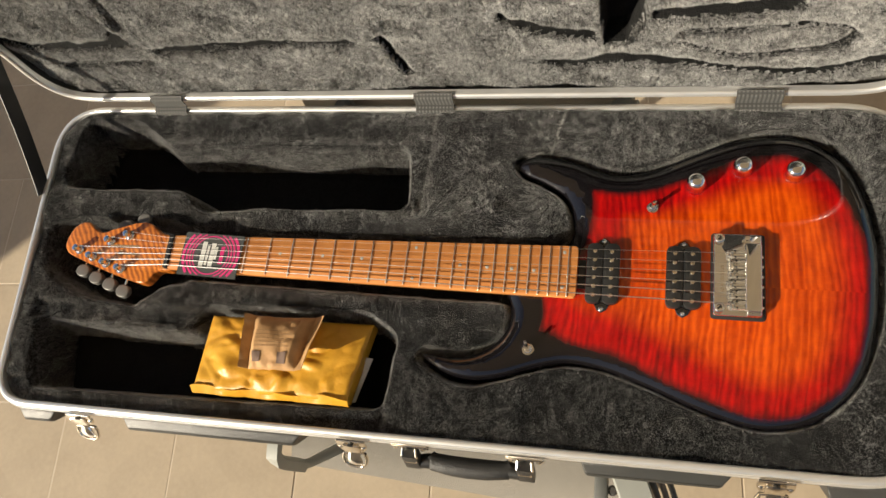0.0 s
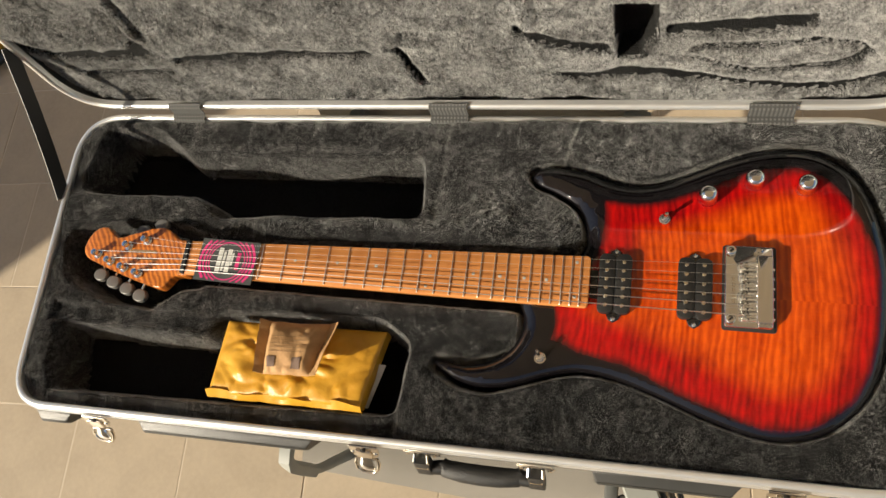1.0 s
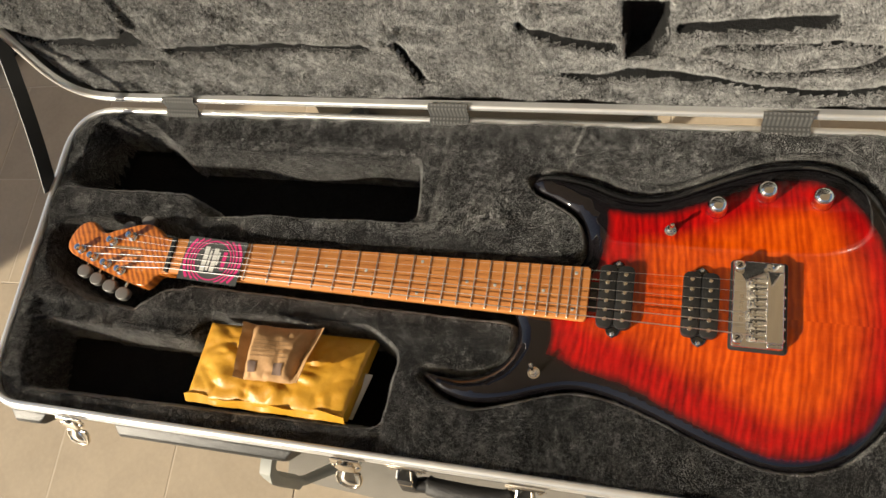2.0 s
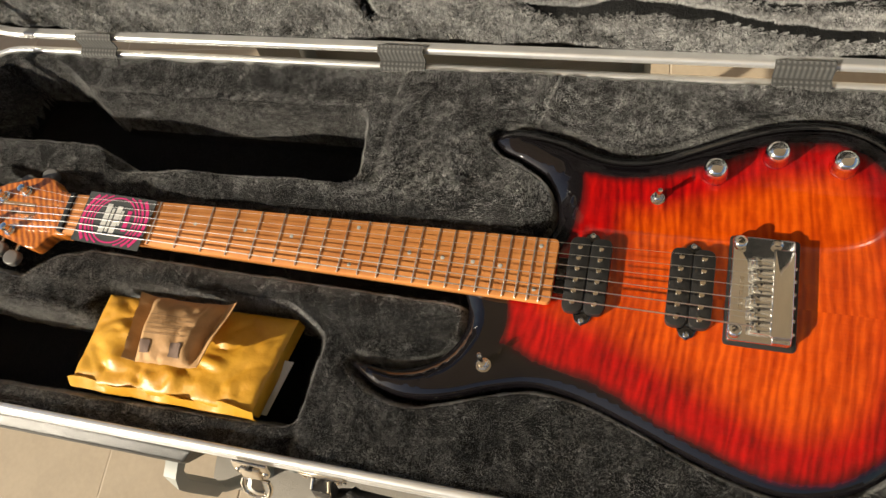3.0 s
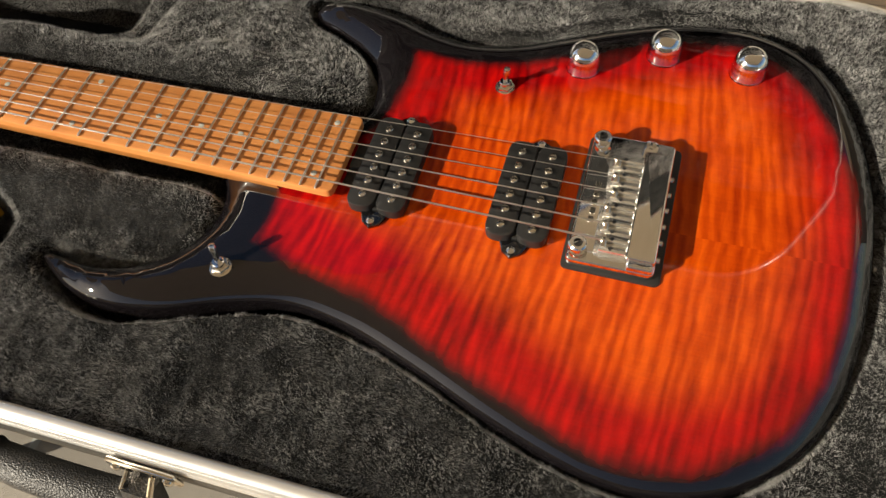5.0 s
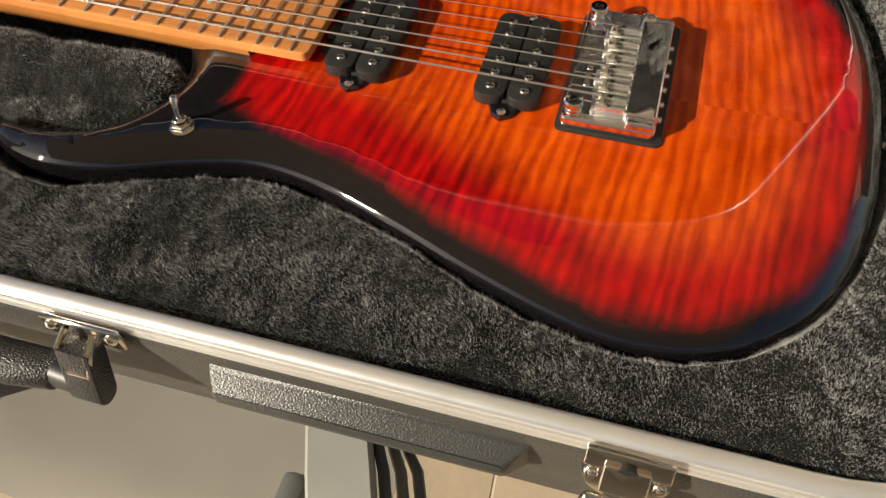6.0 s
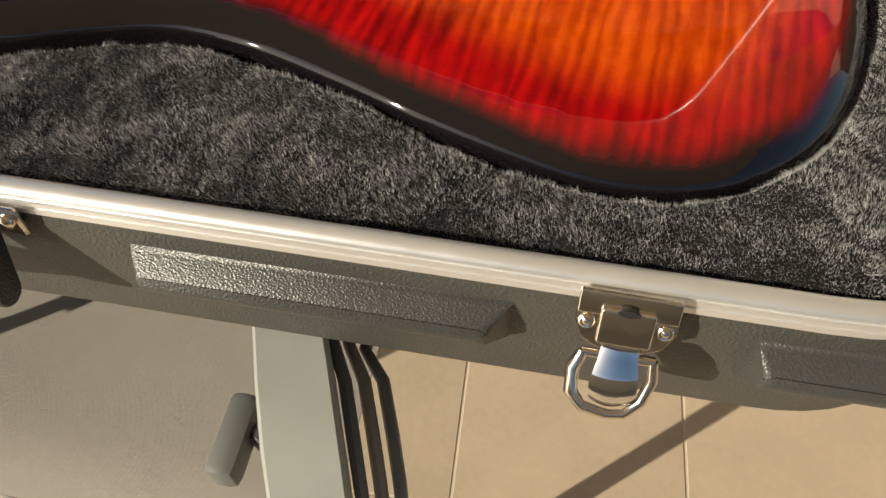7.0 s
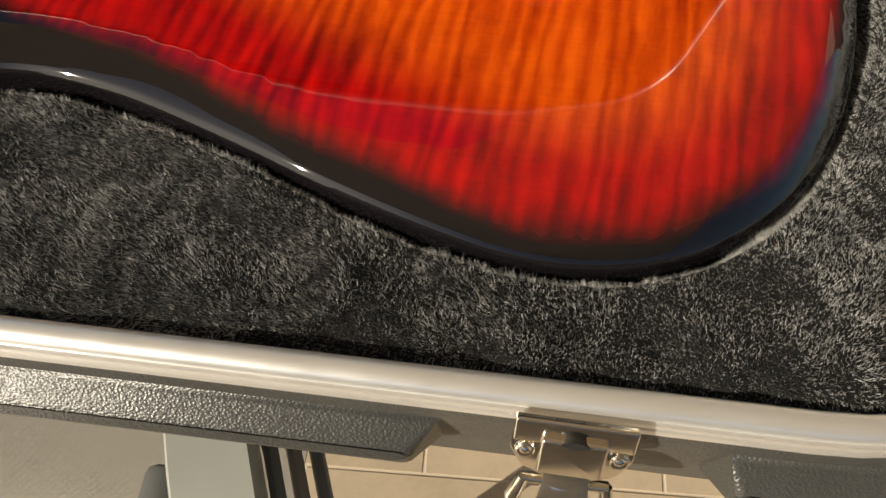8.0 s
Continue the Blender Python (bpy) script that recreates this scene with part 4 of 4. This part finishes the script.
def build_latch(case, x):
    """A nickel draw latch with its lever hanging open and a wire bail."""
    y, z = front(x) - .0012, RIM - .002
    tilt = Matrix.Translation((x, y - .0010, z)) @ Matrix.Rotation(radians(62), 4, "X")
    latch = part("latch", moved(prism(rounded([(-.0168, -.0085), (.0168, -.0085), (.0168, .0005), (-.0168, .0005)], .0012), 0, .0022, .0008, 3), tilt), NICKEL, case, "shiny nickel draw latch hanging open")
    plate = [(-.0168, -.006), (.0168, -.006), (.0172, -.012), (.0135, -.0190), (.0065, -.0225), (-.0065, -.0225), (-.0135, -.0190), (-.0172, -.012)]
    part("plate", moved(prism(rounded(plate, .0016, 3), -.0006, .0014, .0005, 2), tilt), NICKEL, latch)
    part("cover", moved(prism(rounded([(-.0092, -.0185), (.0092, -.0185), (.0092, -.0045), (-.0092, -.0045)], .0015), .0012, .0042, .0010, 3), tilt), NICKEL, latch)
    slot = curve_through([(-.0040, -.0052), (0, -.0038), (.0040, -.0052), (0, -.0066)], 20)
    part("keyhole", moved(prism([tuple(p) for p in slot], .0020, .0045), tilt), BLACK, latch, "dark keyhole slot")
    for s in (-1, 1):
        part("rivet", moved(lathe([(.0030, 0), (.0028, .0010), (.0022, .0014), (.0014, .0012), (.0004, .0018)], 14), tilt @ Matrix.Translation((s * .0130, -.0115, .0014))), NICKEL, latch)
    # the lever: a waisted tongue, bent at two creases and domed at its end
    wide = ((0, .0066), (.004, .0066), (.0055, .0064), (.009, .0066), (.014, .0076), (.020, .0082), (.025, .0074), (.0285, .0050), (.0300, .0020))
    bend = ((0, 0), (.004, .0002), (.0055, -.0012), (.009, -.0008), (.014, .0008), (.020, .0010), (.025, -.0006), (.0285, -.0034), (.0300, -.0056))
    bm = bmesh.new()
    rows = []
    for (d, w), (_, lift) in zip(wide, bend):
        rows.append([bm.verts.new((w * u, -d, lift + .0016 * (1 - u * u))) for u in (-1, -.9, -.6, -.2, .2, .6, .9, 1)])
    for a, b in zip(rows, rows[1:]):
        for k in range(7):
            bm.faces.new((a[k], a[k + 1], b[k + 1], b[k]))
    for g in bmesh.ops.extrude_face_region(bm, geom=bm.faces[:])["geom"]:
        if isinstance(g, bmesh.types.BMVert):
            g.co.z -= .0020
    moved(bm, Matrix.Translation((x, y - .0100, z - .0125)) @ Matrix.Rotation(radians(54), 4, "X"))
    part("lever", bm, CHROME, latch, "mirror-bright nickel lever")
    part("pivot_pin", tube([(x - .0125, y - .0130, z - .0215), (x + .0125, y - .0130, z - .0215)], .0018, 10), NICKEL, latch)
    bail = [(x - .0118, y - .0130, z - .0215), (x - .0142, y - .0170, z - .027), (x - .0136, y - .0225, z - .034), (x - .0090, y - .0258, z - .0385), (x, y - .0268, z - .0395),
            (x + .0060, y - .0262, z - .0388), (x + .0108, y - .0225, z - .034), (x + .0130, y - .0170, z - .027), (x + .0118, y - .0130, z - .0215)]
    part("bail", tube(bail, [.0020, .0026, .0026, .0021, .0018, .0018, .0020, .0022, .0020], 10), NICKEL, latch, "bent flattened wire bail")


def build_rib(case, x0, x1):
    """A raised, pebbled bumper panel moulded on the front wall: a sloped upper face, a blunt nose, an undercut."""
    prof = [(.0030, -.0180, 0.0), (-.0010, -.0205, .0005), (-.0120, -.0266, .0060), (-.0132, -.0285, .0066), (-.0132, -.0345, .0066), (-.0005, -.0480, .0020)]
    bm = bmesh.new()
    cols = []
    for s, x in ((1, x0), (-1, x1)):
        cols.append([bm.verts.new((x + s * cut * (1.0 if s > 0 else 1.9), front(x) + y, RIM + z)) for y, z, cut in prof])
    for k in range(len(prof) - 1):
        bm.faces.new((cols[0][k], cols[0][k + 1], cols[1][k + 1], cols[1][k]))
    back = [[bm.verts.new((x, front(x) + .006, RIM + z)) for z in (-.0180, -.0480)] for x in (x0, x1)]
    for c, b in zip(cols, back):
        bm.faces.new(c + [b[1], b[0]])
    bm.faces.new((cols[0][0], cols[1][0], back[1][0], back[0][0]))
    bm.faces.new((cols[0][-1], cols[1][-1], back[1][1], back[0][1]))
    bmesh.ops.bevel(bm, geom=[e for e in bm.edges if max(v.co.y - front(v.co.x) for v in e.verts) < -.0008], offset=.0028, segments=3, affect="EDGES", profile=0.5)
    part("bumper_panel", bm, SHELL, case, "raised bumper panel of pebbled black plastic")


def build_case(outline):
    case = thing("guitar_case", 0.31, 0.01, ARM, "open black guitar case with aluminium rim and plush lining on armrests", "guitar case")
    # shell of the base: tapered tray
    bm = bmesh.new()
    rows = []
    for off, z in ((-.002, RIM - .006), (.0005, RIM - .008), (.0015, RIM - .016), (-.001, RIM - .050), (-.006, RIM - .090), (-.014, ARM + .006), (-.024, ARM + .001)):
        n = len(PLAN)
        ring = []
        for i in range(n):
            d = (Vector(PLAN[(i + 1) % n]) - Vector(PLAN[i - 1])).normalized()
            ring.append(bm.verts.new((PLAN[i][0] + d.y * off, PLAN[i][1] - d.x * off, z)))
        rows.append(ring)
    for a, b in zip(rows, rows[1:]):
        for k in range(n):
            bm.faces.new((a[k], a[(k + 1) % n], b[(k + 1) % n], b[k]))
    bm.faces.new(rows[-1])
    part("base_shell", bm, SHELL_FLAT, case, "satin black moulded plastic tray")
    # rim: an extrusion with two fine steps
    prof = [(o, RIM + h) for o, h in ((-.0085, -.0100), (-.0085, -.0014), (-.0079, -.0005), (-.0064, 0), (-.0042, -.0002), (-.0024, -.0008), (-.0012, -.0018), (-.0006, -.0032),
                                      (-.0006, -.0040), (.0005, -.0041), (.0008, -.0057), (.0002, -.0060), (.0002, -.0066), (.0013, -.0068), (.0016, -.0092), (.0006, -.0102))]
    part("base_rim", sweep(PLAN, prof), ALU, case, "brushed aluminium rim")

    # lining of the base
    x, y, f = grid_sheet(-.232, .836, -.198, .204, .0021)
    z = lining_height(x, y, outline)
    v, f = keep_inside(np.stack([x, y, z], 1), f, signed(x, y, PLAN) < -.0062)
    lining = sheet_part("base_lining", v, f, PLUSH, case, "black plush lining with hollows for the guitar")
    # pocket floors get no fibres; their shade is the backing's black colour
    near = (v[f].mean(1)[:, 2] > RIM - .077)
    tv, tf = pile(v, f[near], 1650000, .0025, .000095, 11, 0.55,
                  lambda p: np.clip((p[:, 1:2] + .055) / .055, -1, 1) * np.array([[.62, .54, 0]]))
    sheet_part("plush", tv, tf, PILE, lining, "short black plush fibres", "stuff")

    # lid, standing open past upright on its hinge side
    HY, HZ = .2150, RIM + .006
    hinge = Matrix.Translation((0, HY, HZ)) @ Matrix.Rotation(radians(-1), 4, "X")
    tip = hinge @ Matrix(((1, 0, 0, 0), (0, 0, -1, 0), (0, 1, 0, 0), (0, 0, 0, 1)))   # plan (x, v, height towards the viewer)
    lid_plan = [(px, .211 - py + .004) for px, py in PLAN][::-1]
    bead = [(-.0070 + .0045 - .0045 * math.cos(q * math.pi / 10), -.0005 + .0042 * math.sin(q * math.pi / 10)) for q in range(11)]
    bm = sweep(lid_plan, [(-.0070, -.006)] + bead + [(.0020, -.006)])
    part("lid_rim", moved(bm, tip), ALU, case, "brushed aluminium lid rim")
    bm = bmesh.new()
    rows = []
    for off, hh in ((-.002, -.002), (.001, -.006), (0, -.030), (-.008, -.058), (-.022, -.066)):
        ring = []
        n = len(lid_plan)
        for i in range(n):
            d = (Vector(lid_plan[(i + 1) % n]) - Vector(lid_plan[i - 1])).normalized()
            ring.append(bm.verts.new((lid_plan[i][0] + d.y * off, lid_plan[i][1] - d.x * off, hh)))
        rows.append(ring)
    for a, b in zip(rows, rows[1:]):
        for k in range(n):
            bm.faces.new((a[k], a[(k + 1) % n], b[(k + 1) % n], b[k]))
    bm.faces.new(rows[-1])
    part("lid_shell", moved(bm, tip), SHELL_FLAT, case, "satin black moulded plastic lid")
    x, w, f = grid_sheet(-.232, .836, .009, .415, .0022)
    d, crease = lid_depth(x, w, outline)
    s = signed(x, w, lid_plan)
    local = np.stack([x, w, -d], 1)
    keepv, f = keep_inside(np.column_stack([local, crease]), f, s < -.0060)
    keepv, crease = keepv[:, :3], keepv[:, 3]
    m = np.array(tip)
    v = keepv @ m[:3, :3].T + m[:3, 3]
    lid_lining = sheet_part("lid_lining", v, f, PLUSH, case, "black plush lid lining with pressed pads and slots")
    # no fibres where creased: bare black backing puts shade into trenches and slots
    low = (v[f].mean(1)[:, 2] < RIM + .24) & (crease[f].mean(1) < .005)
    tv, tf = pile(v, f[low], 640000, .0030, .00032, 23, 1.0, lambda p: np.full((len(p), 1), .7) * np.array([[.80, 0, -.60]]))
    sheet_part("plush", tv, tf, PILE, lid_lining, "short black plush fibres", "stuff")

    # webbing hinges, and the stay strap at the headstock end
    for x0, x1 in ((-.084, -.036), (.2855, .3335), (.6545, .7025)):
        bm = bmesh.new()
        prof2 = [(.1995, RIM - .004), (.2010, RIM + .0010), (.2050, RIM + .0022), (.2085, RIM + .0030), (.2090, RIM + .0070), (.2088, RIM + .0130), (.2092, RIM + .0165), (.2150, RIM + .0195)]
        top = [[bm.verts.new((xx, yy, zz)) for yy, zz in prof2] for xx in np.linspace(x0, x1, 9)]
        for a, b in zip(top, top[1:]):
            for k in range(len(prof2) - 1):
                bm.faces.new((a[k], a[k + 1], b[k + 1], b[k]))
        g = bmesh.ops.extrude_face_region(bm, geom=bm.faces[:])["geom"]
        for q in g:
            if isinstance(q, bmesh.types.BMVert):
                q.co += Vector((0, -.0012, .0012))
        part("hinge_strap", bm, WEB, case, "woven black webbing hinge strap")
    a, b = Vector((-.2300, .080, RIM - .004)), Vector((-.2330, .2180, RIM + .150))
    bm = bmesh.new()
    side = Vector((.0018, .0075, -.0065))
    vs = []
    for k in range(7):
        p = a.lerp(b, k / 6) + Vector((0, -.004, -.010)) * math.sin(math.pi * k / 6)
        vs.append((bm.verts.new(p - side), bm.verts.new(p + side)))
    for p, q in zip(vs, vs[1:]):
        bm.faces.new((p[0], p[1], q[1], q[0]))
    g = bmesh.ops.extrude_face_region(bm, geom=bm.faces[:])["geom"]
    for q in g:
        if isinstance(q, bmesh.types.BMVert):
            q.co.x += .0012
    part("stay_strap", bm, BLACK, case, "black ribbon lid stay")

    # front wall: bumper panels, latches, handle
    for x0, x1 in ((-.185, -.128), (-.035, .200), (.508, .658), (.737, .812)):
        build_rib(case, x0, x1)
    for lx in (-.083, .265, .6925):
        build_latch(case, lx)
    grip_c = .392
    hz = RIM - .038
    handle = part("handle", tube([(grip_c - .046, -.203, hz + .002), (grip_c - .040, -.209, hz), (grip_c - .02, -.211, hz), (grip_c, -.2115, hz), (grip_c + .02, -.211, hz), (grip_c + .040, -.209, hz), (grip_c + .046, -.203, hz + .002)],
                                [.0070, .0098, .0108, .0110, .0108, .0098, .0070], 20, 0.9), RUBBER, case, "padded pebbled black carrying handle")
    for s in (-1, 1):
        hx = grip_c + s * .062
        # a thick folded lug that hangs from the bracket, flat-sided, with a round foot
        foot, head, r = Vector((-.2120, -.0400)), Vector((-.2030, -.0130)), .0062
        axis = (foot - head).normalized()
        nrm = Vector((-axis.y, axis.x))
        ring = [head + nrm * r, head - nrm * r] + [foot + r * (axis * math.sin(q * math.pi / 8) - nrm * math.cos(q * math.pi / 8)) for q in range(9)]
        bm = prism([(p.x, p.y) for p in ring], -.0085, .0085, 0)
        bmesh.ops.bevel(bm, geom=[e for e in bm.edges if abs(e.verts[0].co.z - e.verts[1].co.z) < 1e-6], offset=.0012, segments=2, affect="EDGES", profile=0.5)
        moved(bm, Matrix.Translation((hx, 0, RIM)) @ Matrix(((0, 0, 1, 0), (1, 0, 0, 0), (0, 1, 0, 0), (0, 0, 0, 1))))
        part("handle_end", bm, RUBBER, handle, "thick pebbled end lug")
        part("handle_neck", tube([(hx - s * .018, -.2085, RIM - .038), (hx - s * .006, -.2100, RIM - .037)], [.0085, .0075], 14), BLACK, handle)
        brk = part("handle_bracket", box(hx - .020, hx + .020, -.1985, -.1955, RIM - .018, RIM - .0035, .001, 1), NICKEL, handle, "nickel handle bracket")
        part("bracket_loop", tube([(hx - .007, -.199, RIM - .008), (hx - .008, -.207, RIM - .012), (hx - .006, -.212, RIM - .024), (hx + .006, -.212, RIM - .024), (hx + .008, -.207, RIM - .012), (hx + .007, -.199, RIM - .008)], .0016, 8), NICKEL, brk)
        for q in (-1, 1):
            part("rivet", moved(lathe([(.0032, 0), (.0030, .001), (.0016, .002), (.0004, .0022)], 14), Matrix.Translation((hx + q * .0150, -.1985, RIM - .0095)) @ Matrix.Rotation(radians(90), 4, "X")), NICKEL, brk)


# ---- things in the front box ----
def build_parcels():
    rng = np.random.RandomState(8)
    mail = thing("padded_mailer", .150, -.11, RIM - .079, "crumpled yellow padded mailer standing half in the front compartment", "envelope")
    c = [Vector((0.062, -0.160, 0.741)), Vector((0.253, -0.158, 0.741)), Vector((0.269, -0.068, 0.733)), Vector((0.063, -0.071, 0.733))]

    def patch(u, v):
        return (c[0] * (1 - u) + c[1] * u) * (1 - v) + (c[3] * (1 - u) + c[2] * u) * v
    nu, nv = 84, 44
    bm = bmesh.new()
    up = (c[1] - c[0]).cross(c[3] - c[0]).normalized()
    tops = []
    for i in range(nu + 1):
        row = []
        for j in range(nv + 1):
            u, v = i / nu, j / nv
            p = patch(u, v)
            fat = (max(0, 16 * u * (1 - u) * v * (1 - v))) ** 0.42
            xx, yy = np.array([p.x + 2]), np.array([p.y + 2])
            fold = float(abs(lumps(xx * .8 + yy * .9, yy * .8 - xx * .3, 44, 31)[0])) * .0058 + float(abs(lumps(xx * .7 - yy * .6, yy + xx * .2, 88, 32)[0])) * .0026
            near = math.exp(-((v - .12) / .16) ** 2) * float(abs(lumps(xx, yy * .4, 70, 33)[0])) * .0045
            tops_p = p + up * (.0085 * fat + (fold + near - .0016) * min(1, fat * 1.4))
            row.append(bm.verts.new(tops_p))
        tops.append(row)
    for i in range(nu):
        for j in range(nv):
            bm.faces.new((tops[i][j], tops[i + 1][j], tops[i + 1][j + 1], tops[i][j + 1]))
    g = bmesh.ops.extrude_face_region(bm, geom=bm.faces[:])["geom"]
    for q in g:
        if isinstance(q, bmesh.types.BMVert):
            q.co -= up * .016
    part("envelope", bm, MAILER, mail, "creased yellow kraft paper")
    bm = bmesh.new()
    rows = []
    for i in range(41):
        u = i / 40
        p = patch(-.012 + 1.02 * u, -.005)
        w = .0025 * math.sin(u * 23) + .001 * math.sin(u * 61)
        rows.append([bm.verts.new(p + Vector((0, .004 + .002 * math.sin(u * 17), .004 + w))), bm.verts.new(p + Vector((0, -.003, -.004))), bm.verts.new(p + Vector((0, -.003 + w * .3, -.013)))])
    for a, b in zip(rows, rows[1:]):
        for k in range(2):
            bm.faces.new((a[k], a[k + 1], b[k + 1], b[k]))
    g = bmesh.ops.extrude_face_region(bm, geom=bm.faces[:])["geom"]
    for q in g:
        if isinstance(q, bmesh.types.BMVert):
            q.co += Vector((0, -.0009, .0004))
    part("folded_edge", bm, MAILER, mail, "folded paper edge")

    slip = thing("paper_slip", .265, -.13, .67, "white paper slip sticking out beneath the yellow mailer", "paper")
    bm = bmesh.new()
    q = [(0.246, -0.155, 0.715), (0.253, -0.155, 0.712), (0.270, -0.105, 0.722), (0.258, -0.105, 0.727)]
    f0 = bm.faces.new([bm.verts.new(p) for p in q])
    bmesh.ops.subdivide_edges(bm, edges=bm.edges[:], cuts=4, use_grid_fill=True)
    g = bmesh.ops.extrude_face_region(bm, geom=bm.faces[:])["geom"]
    for v in g:
        if isinstance(v, bmesh.types.BMVert):
            v.co.z += .0008
    part("sheet", bm, PAPER, slip)

    pack = thing("desiccant_packet", .160, -.10, .730, "crumpled brown kraft desiccant packet with zigzag ends on the mailer", "packet")
    d = [Vector((0.131, -0.136, 0.762)), Vector((0.207, -0.133, 0.762)), Vector((0.218, -0.068, 0.748)), Vector((0.122, -0.073, 0.754))]

    def spot(u, v):
        return (d[0] * (1 - u) + d[1] * u) * (1 - v) + (d[3] * (1 - u) + d[2] * u) * v
    n2 = (d[1] - d[0]).cross(d[3] - d[0]).normalized()

    def lift(u, v):
        p = spot(u, v)
        inner = min(1, max(0, min(u - .13, .87 - u)) / .10)
        dome = (max(0, inner * 4 * v * (1 - v))) ** .5
        wing = max(0, abs(u - .5) - .36) * .05
        xx, yy = np.array([p.x + 2]), np.array([p.y + 2])
        w = float(abs(lumps(xx, yy, 75, 41)[0])) * .0035
        sag = -.006 * smooth01(.7, 1.0, np.array([v]))[0] * (1 - abs(2 * u - 1))
        return p + n2 * (.004 + .0135 * dome + wing + w + sag)
    bm = bmesh.new()
    nu, nv = 60, 40
    grid = []
    for i in range(nu + 1):
        row = []
        for j in range(nv + 1):
            u = i / nu
            if i in (0, nu):
                u += (.007 if j % 2 else 0) * (1 if i == 0 else -1)
            row.append(bm.verts.new(lift(u, j / nv)))
        grid.append(row)
    for i in range(nu):
        for j in range(nv):
            bm.faces.new((grid[i][j], grid[i + 1][j], grid[i + 1][j + 1], grid[i][j + 1]))
    g = bmesh.ops.extrude_face_region(bm, geom=bm.faces[:])["geom"]
    for v in g:
        if isinstance(v, bmesh.types.BMVert):
            v.co -= n2 * .0012
    bag = part("bag", bm, KRAFT, pack, "brown kraft paper")

    def print_patch(u0, u1, v0, v1, mat_, name, label):
        bm = bmesh.new()
        k = 6
        gg = [[bm.verts.new(lift(u0 + (u1 - u0) * i / k, v0 + (v1 - v0) * j / k) + n2 * .0009) for j in range(k + 1)] for i in range(k + 1)]
        for i in range(k):
            for j in range(k):
                bm.faces.new((gg[i][j], gg[i + 1][j], gg[i + 1][j + 1], gg[i][j + 1]))
        part(name, bm, mat_, pack, label)
    print_patch(.22, .34, .10, .27, INK_BLUE, "printed_square", "grey printed square")
    print_patch(.60, .73, .08, .27, INK_BLUE, "printed_square", "grey printed square")
    for k in range(5):
        print_patch(.24 + .012 * (k % 2), .74 - .05 * (k % 3), .36 + .07 * k, .368 + .07 * k, INK, "printed_line", "fine brown printed line, unreadable")


def build_dish():
    dish = thing("dish", -1.37, .86, 0, "small dark round dish with a yellowish block on the tiles", "dish")
    part("bowl", moved(lathe([(.055, 0), (.075, .004), (.092, .026), (.096, .030), (.092, .031), (.072, .010), (.01, .008)], 40), Matrix.Translation((-1.37, .86, 0))), BLACK, dish, "dark round dish")
    part("block", moved(box(-.045, .045, -.022, .022, .008, .034, .006, 2), Matrix.Translation((-1.375, .86, 0)) @ Matrix.Rotation(.2, 4, "Z")), MAILER, dish, "yellowish block")


build_ground()
build_paving()
build_terrace()
build_dish()
build_chair()
OUTLINE = build_guitar()
build_card()
build_case(OUTLINE)
build_parcels()
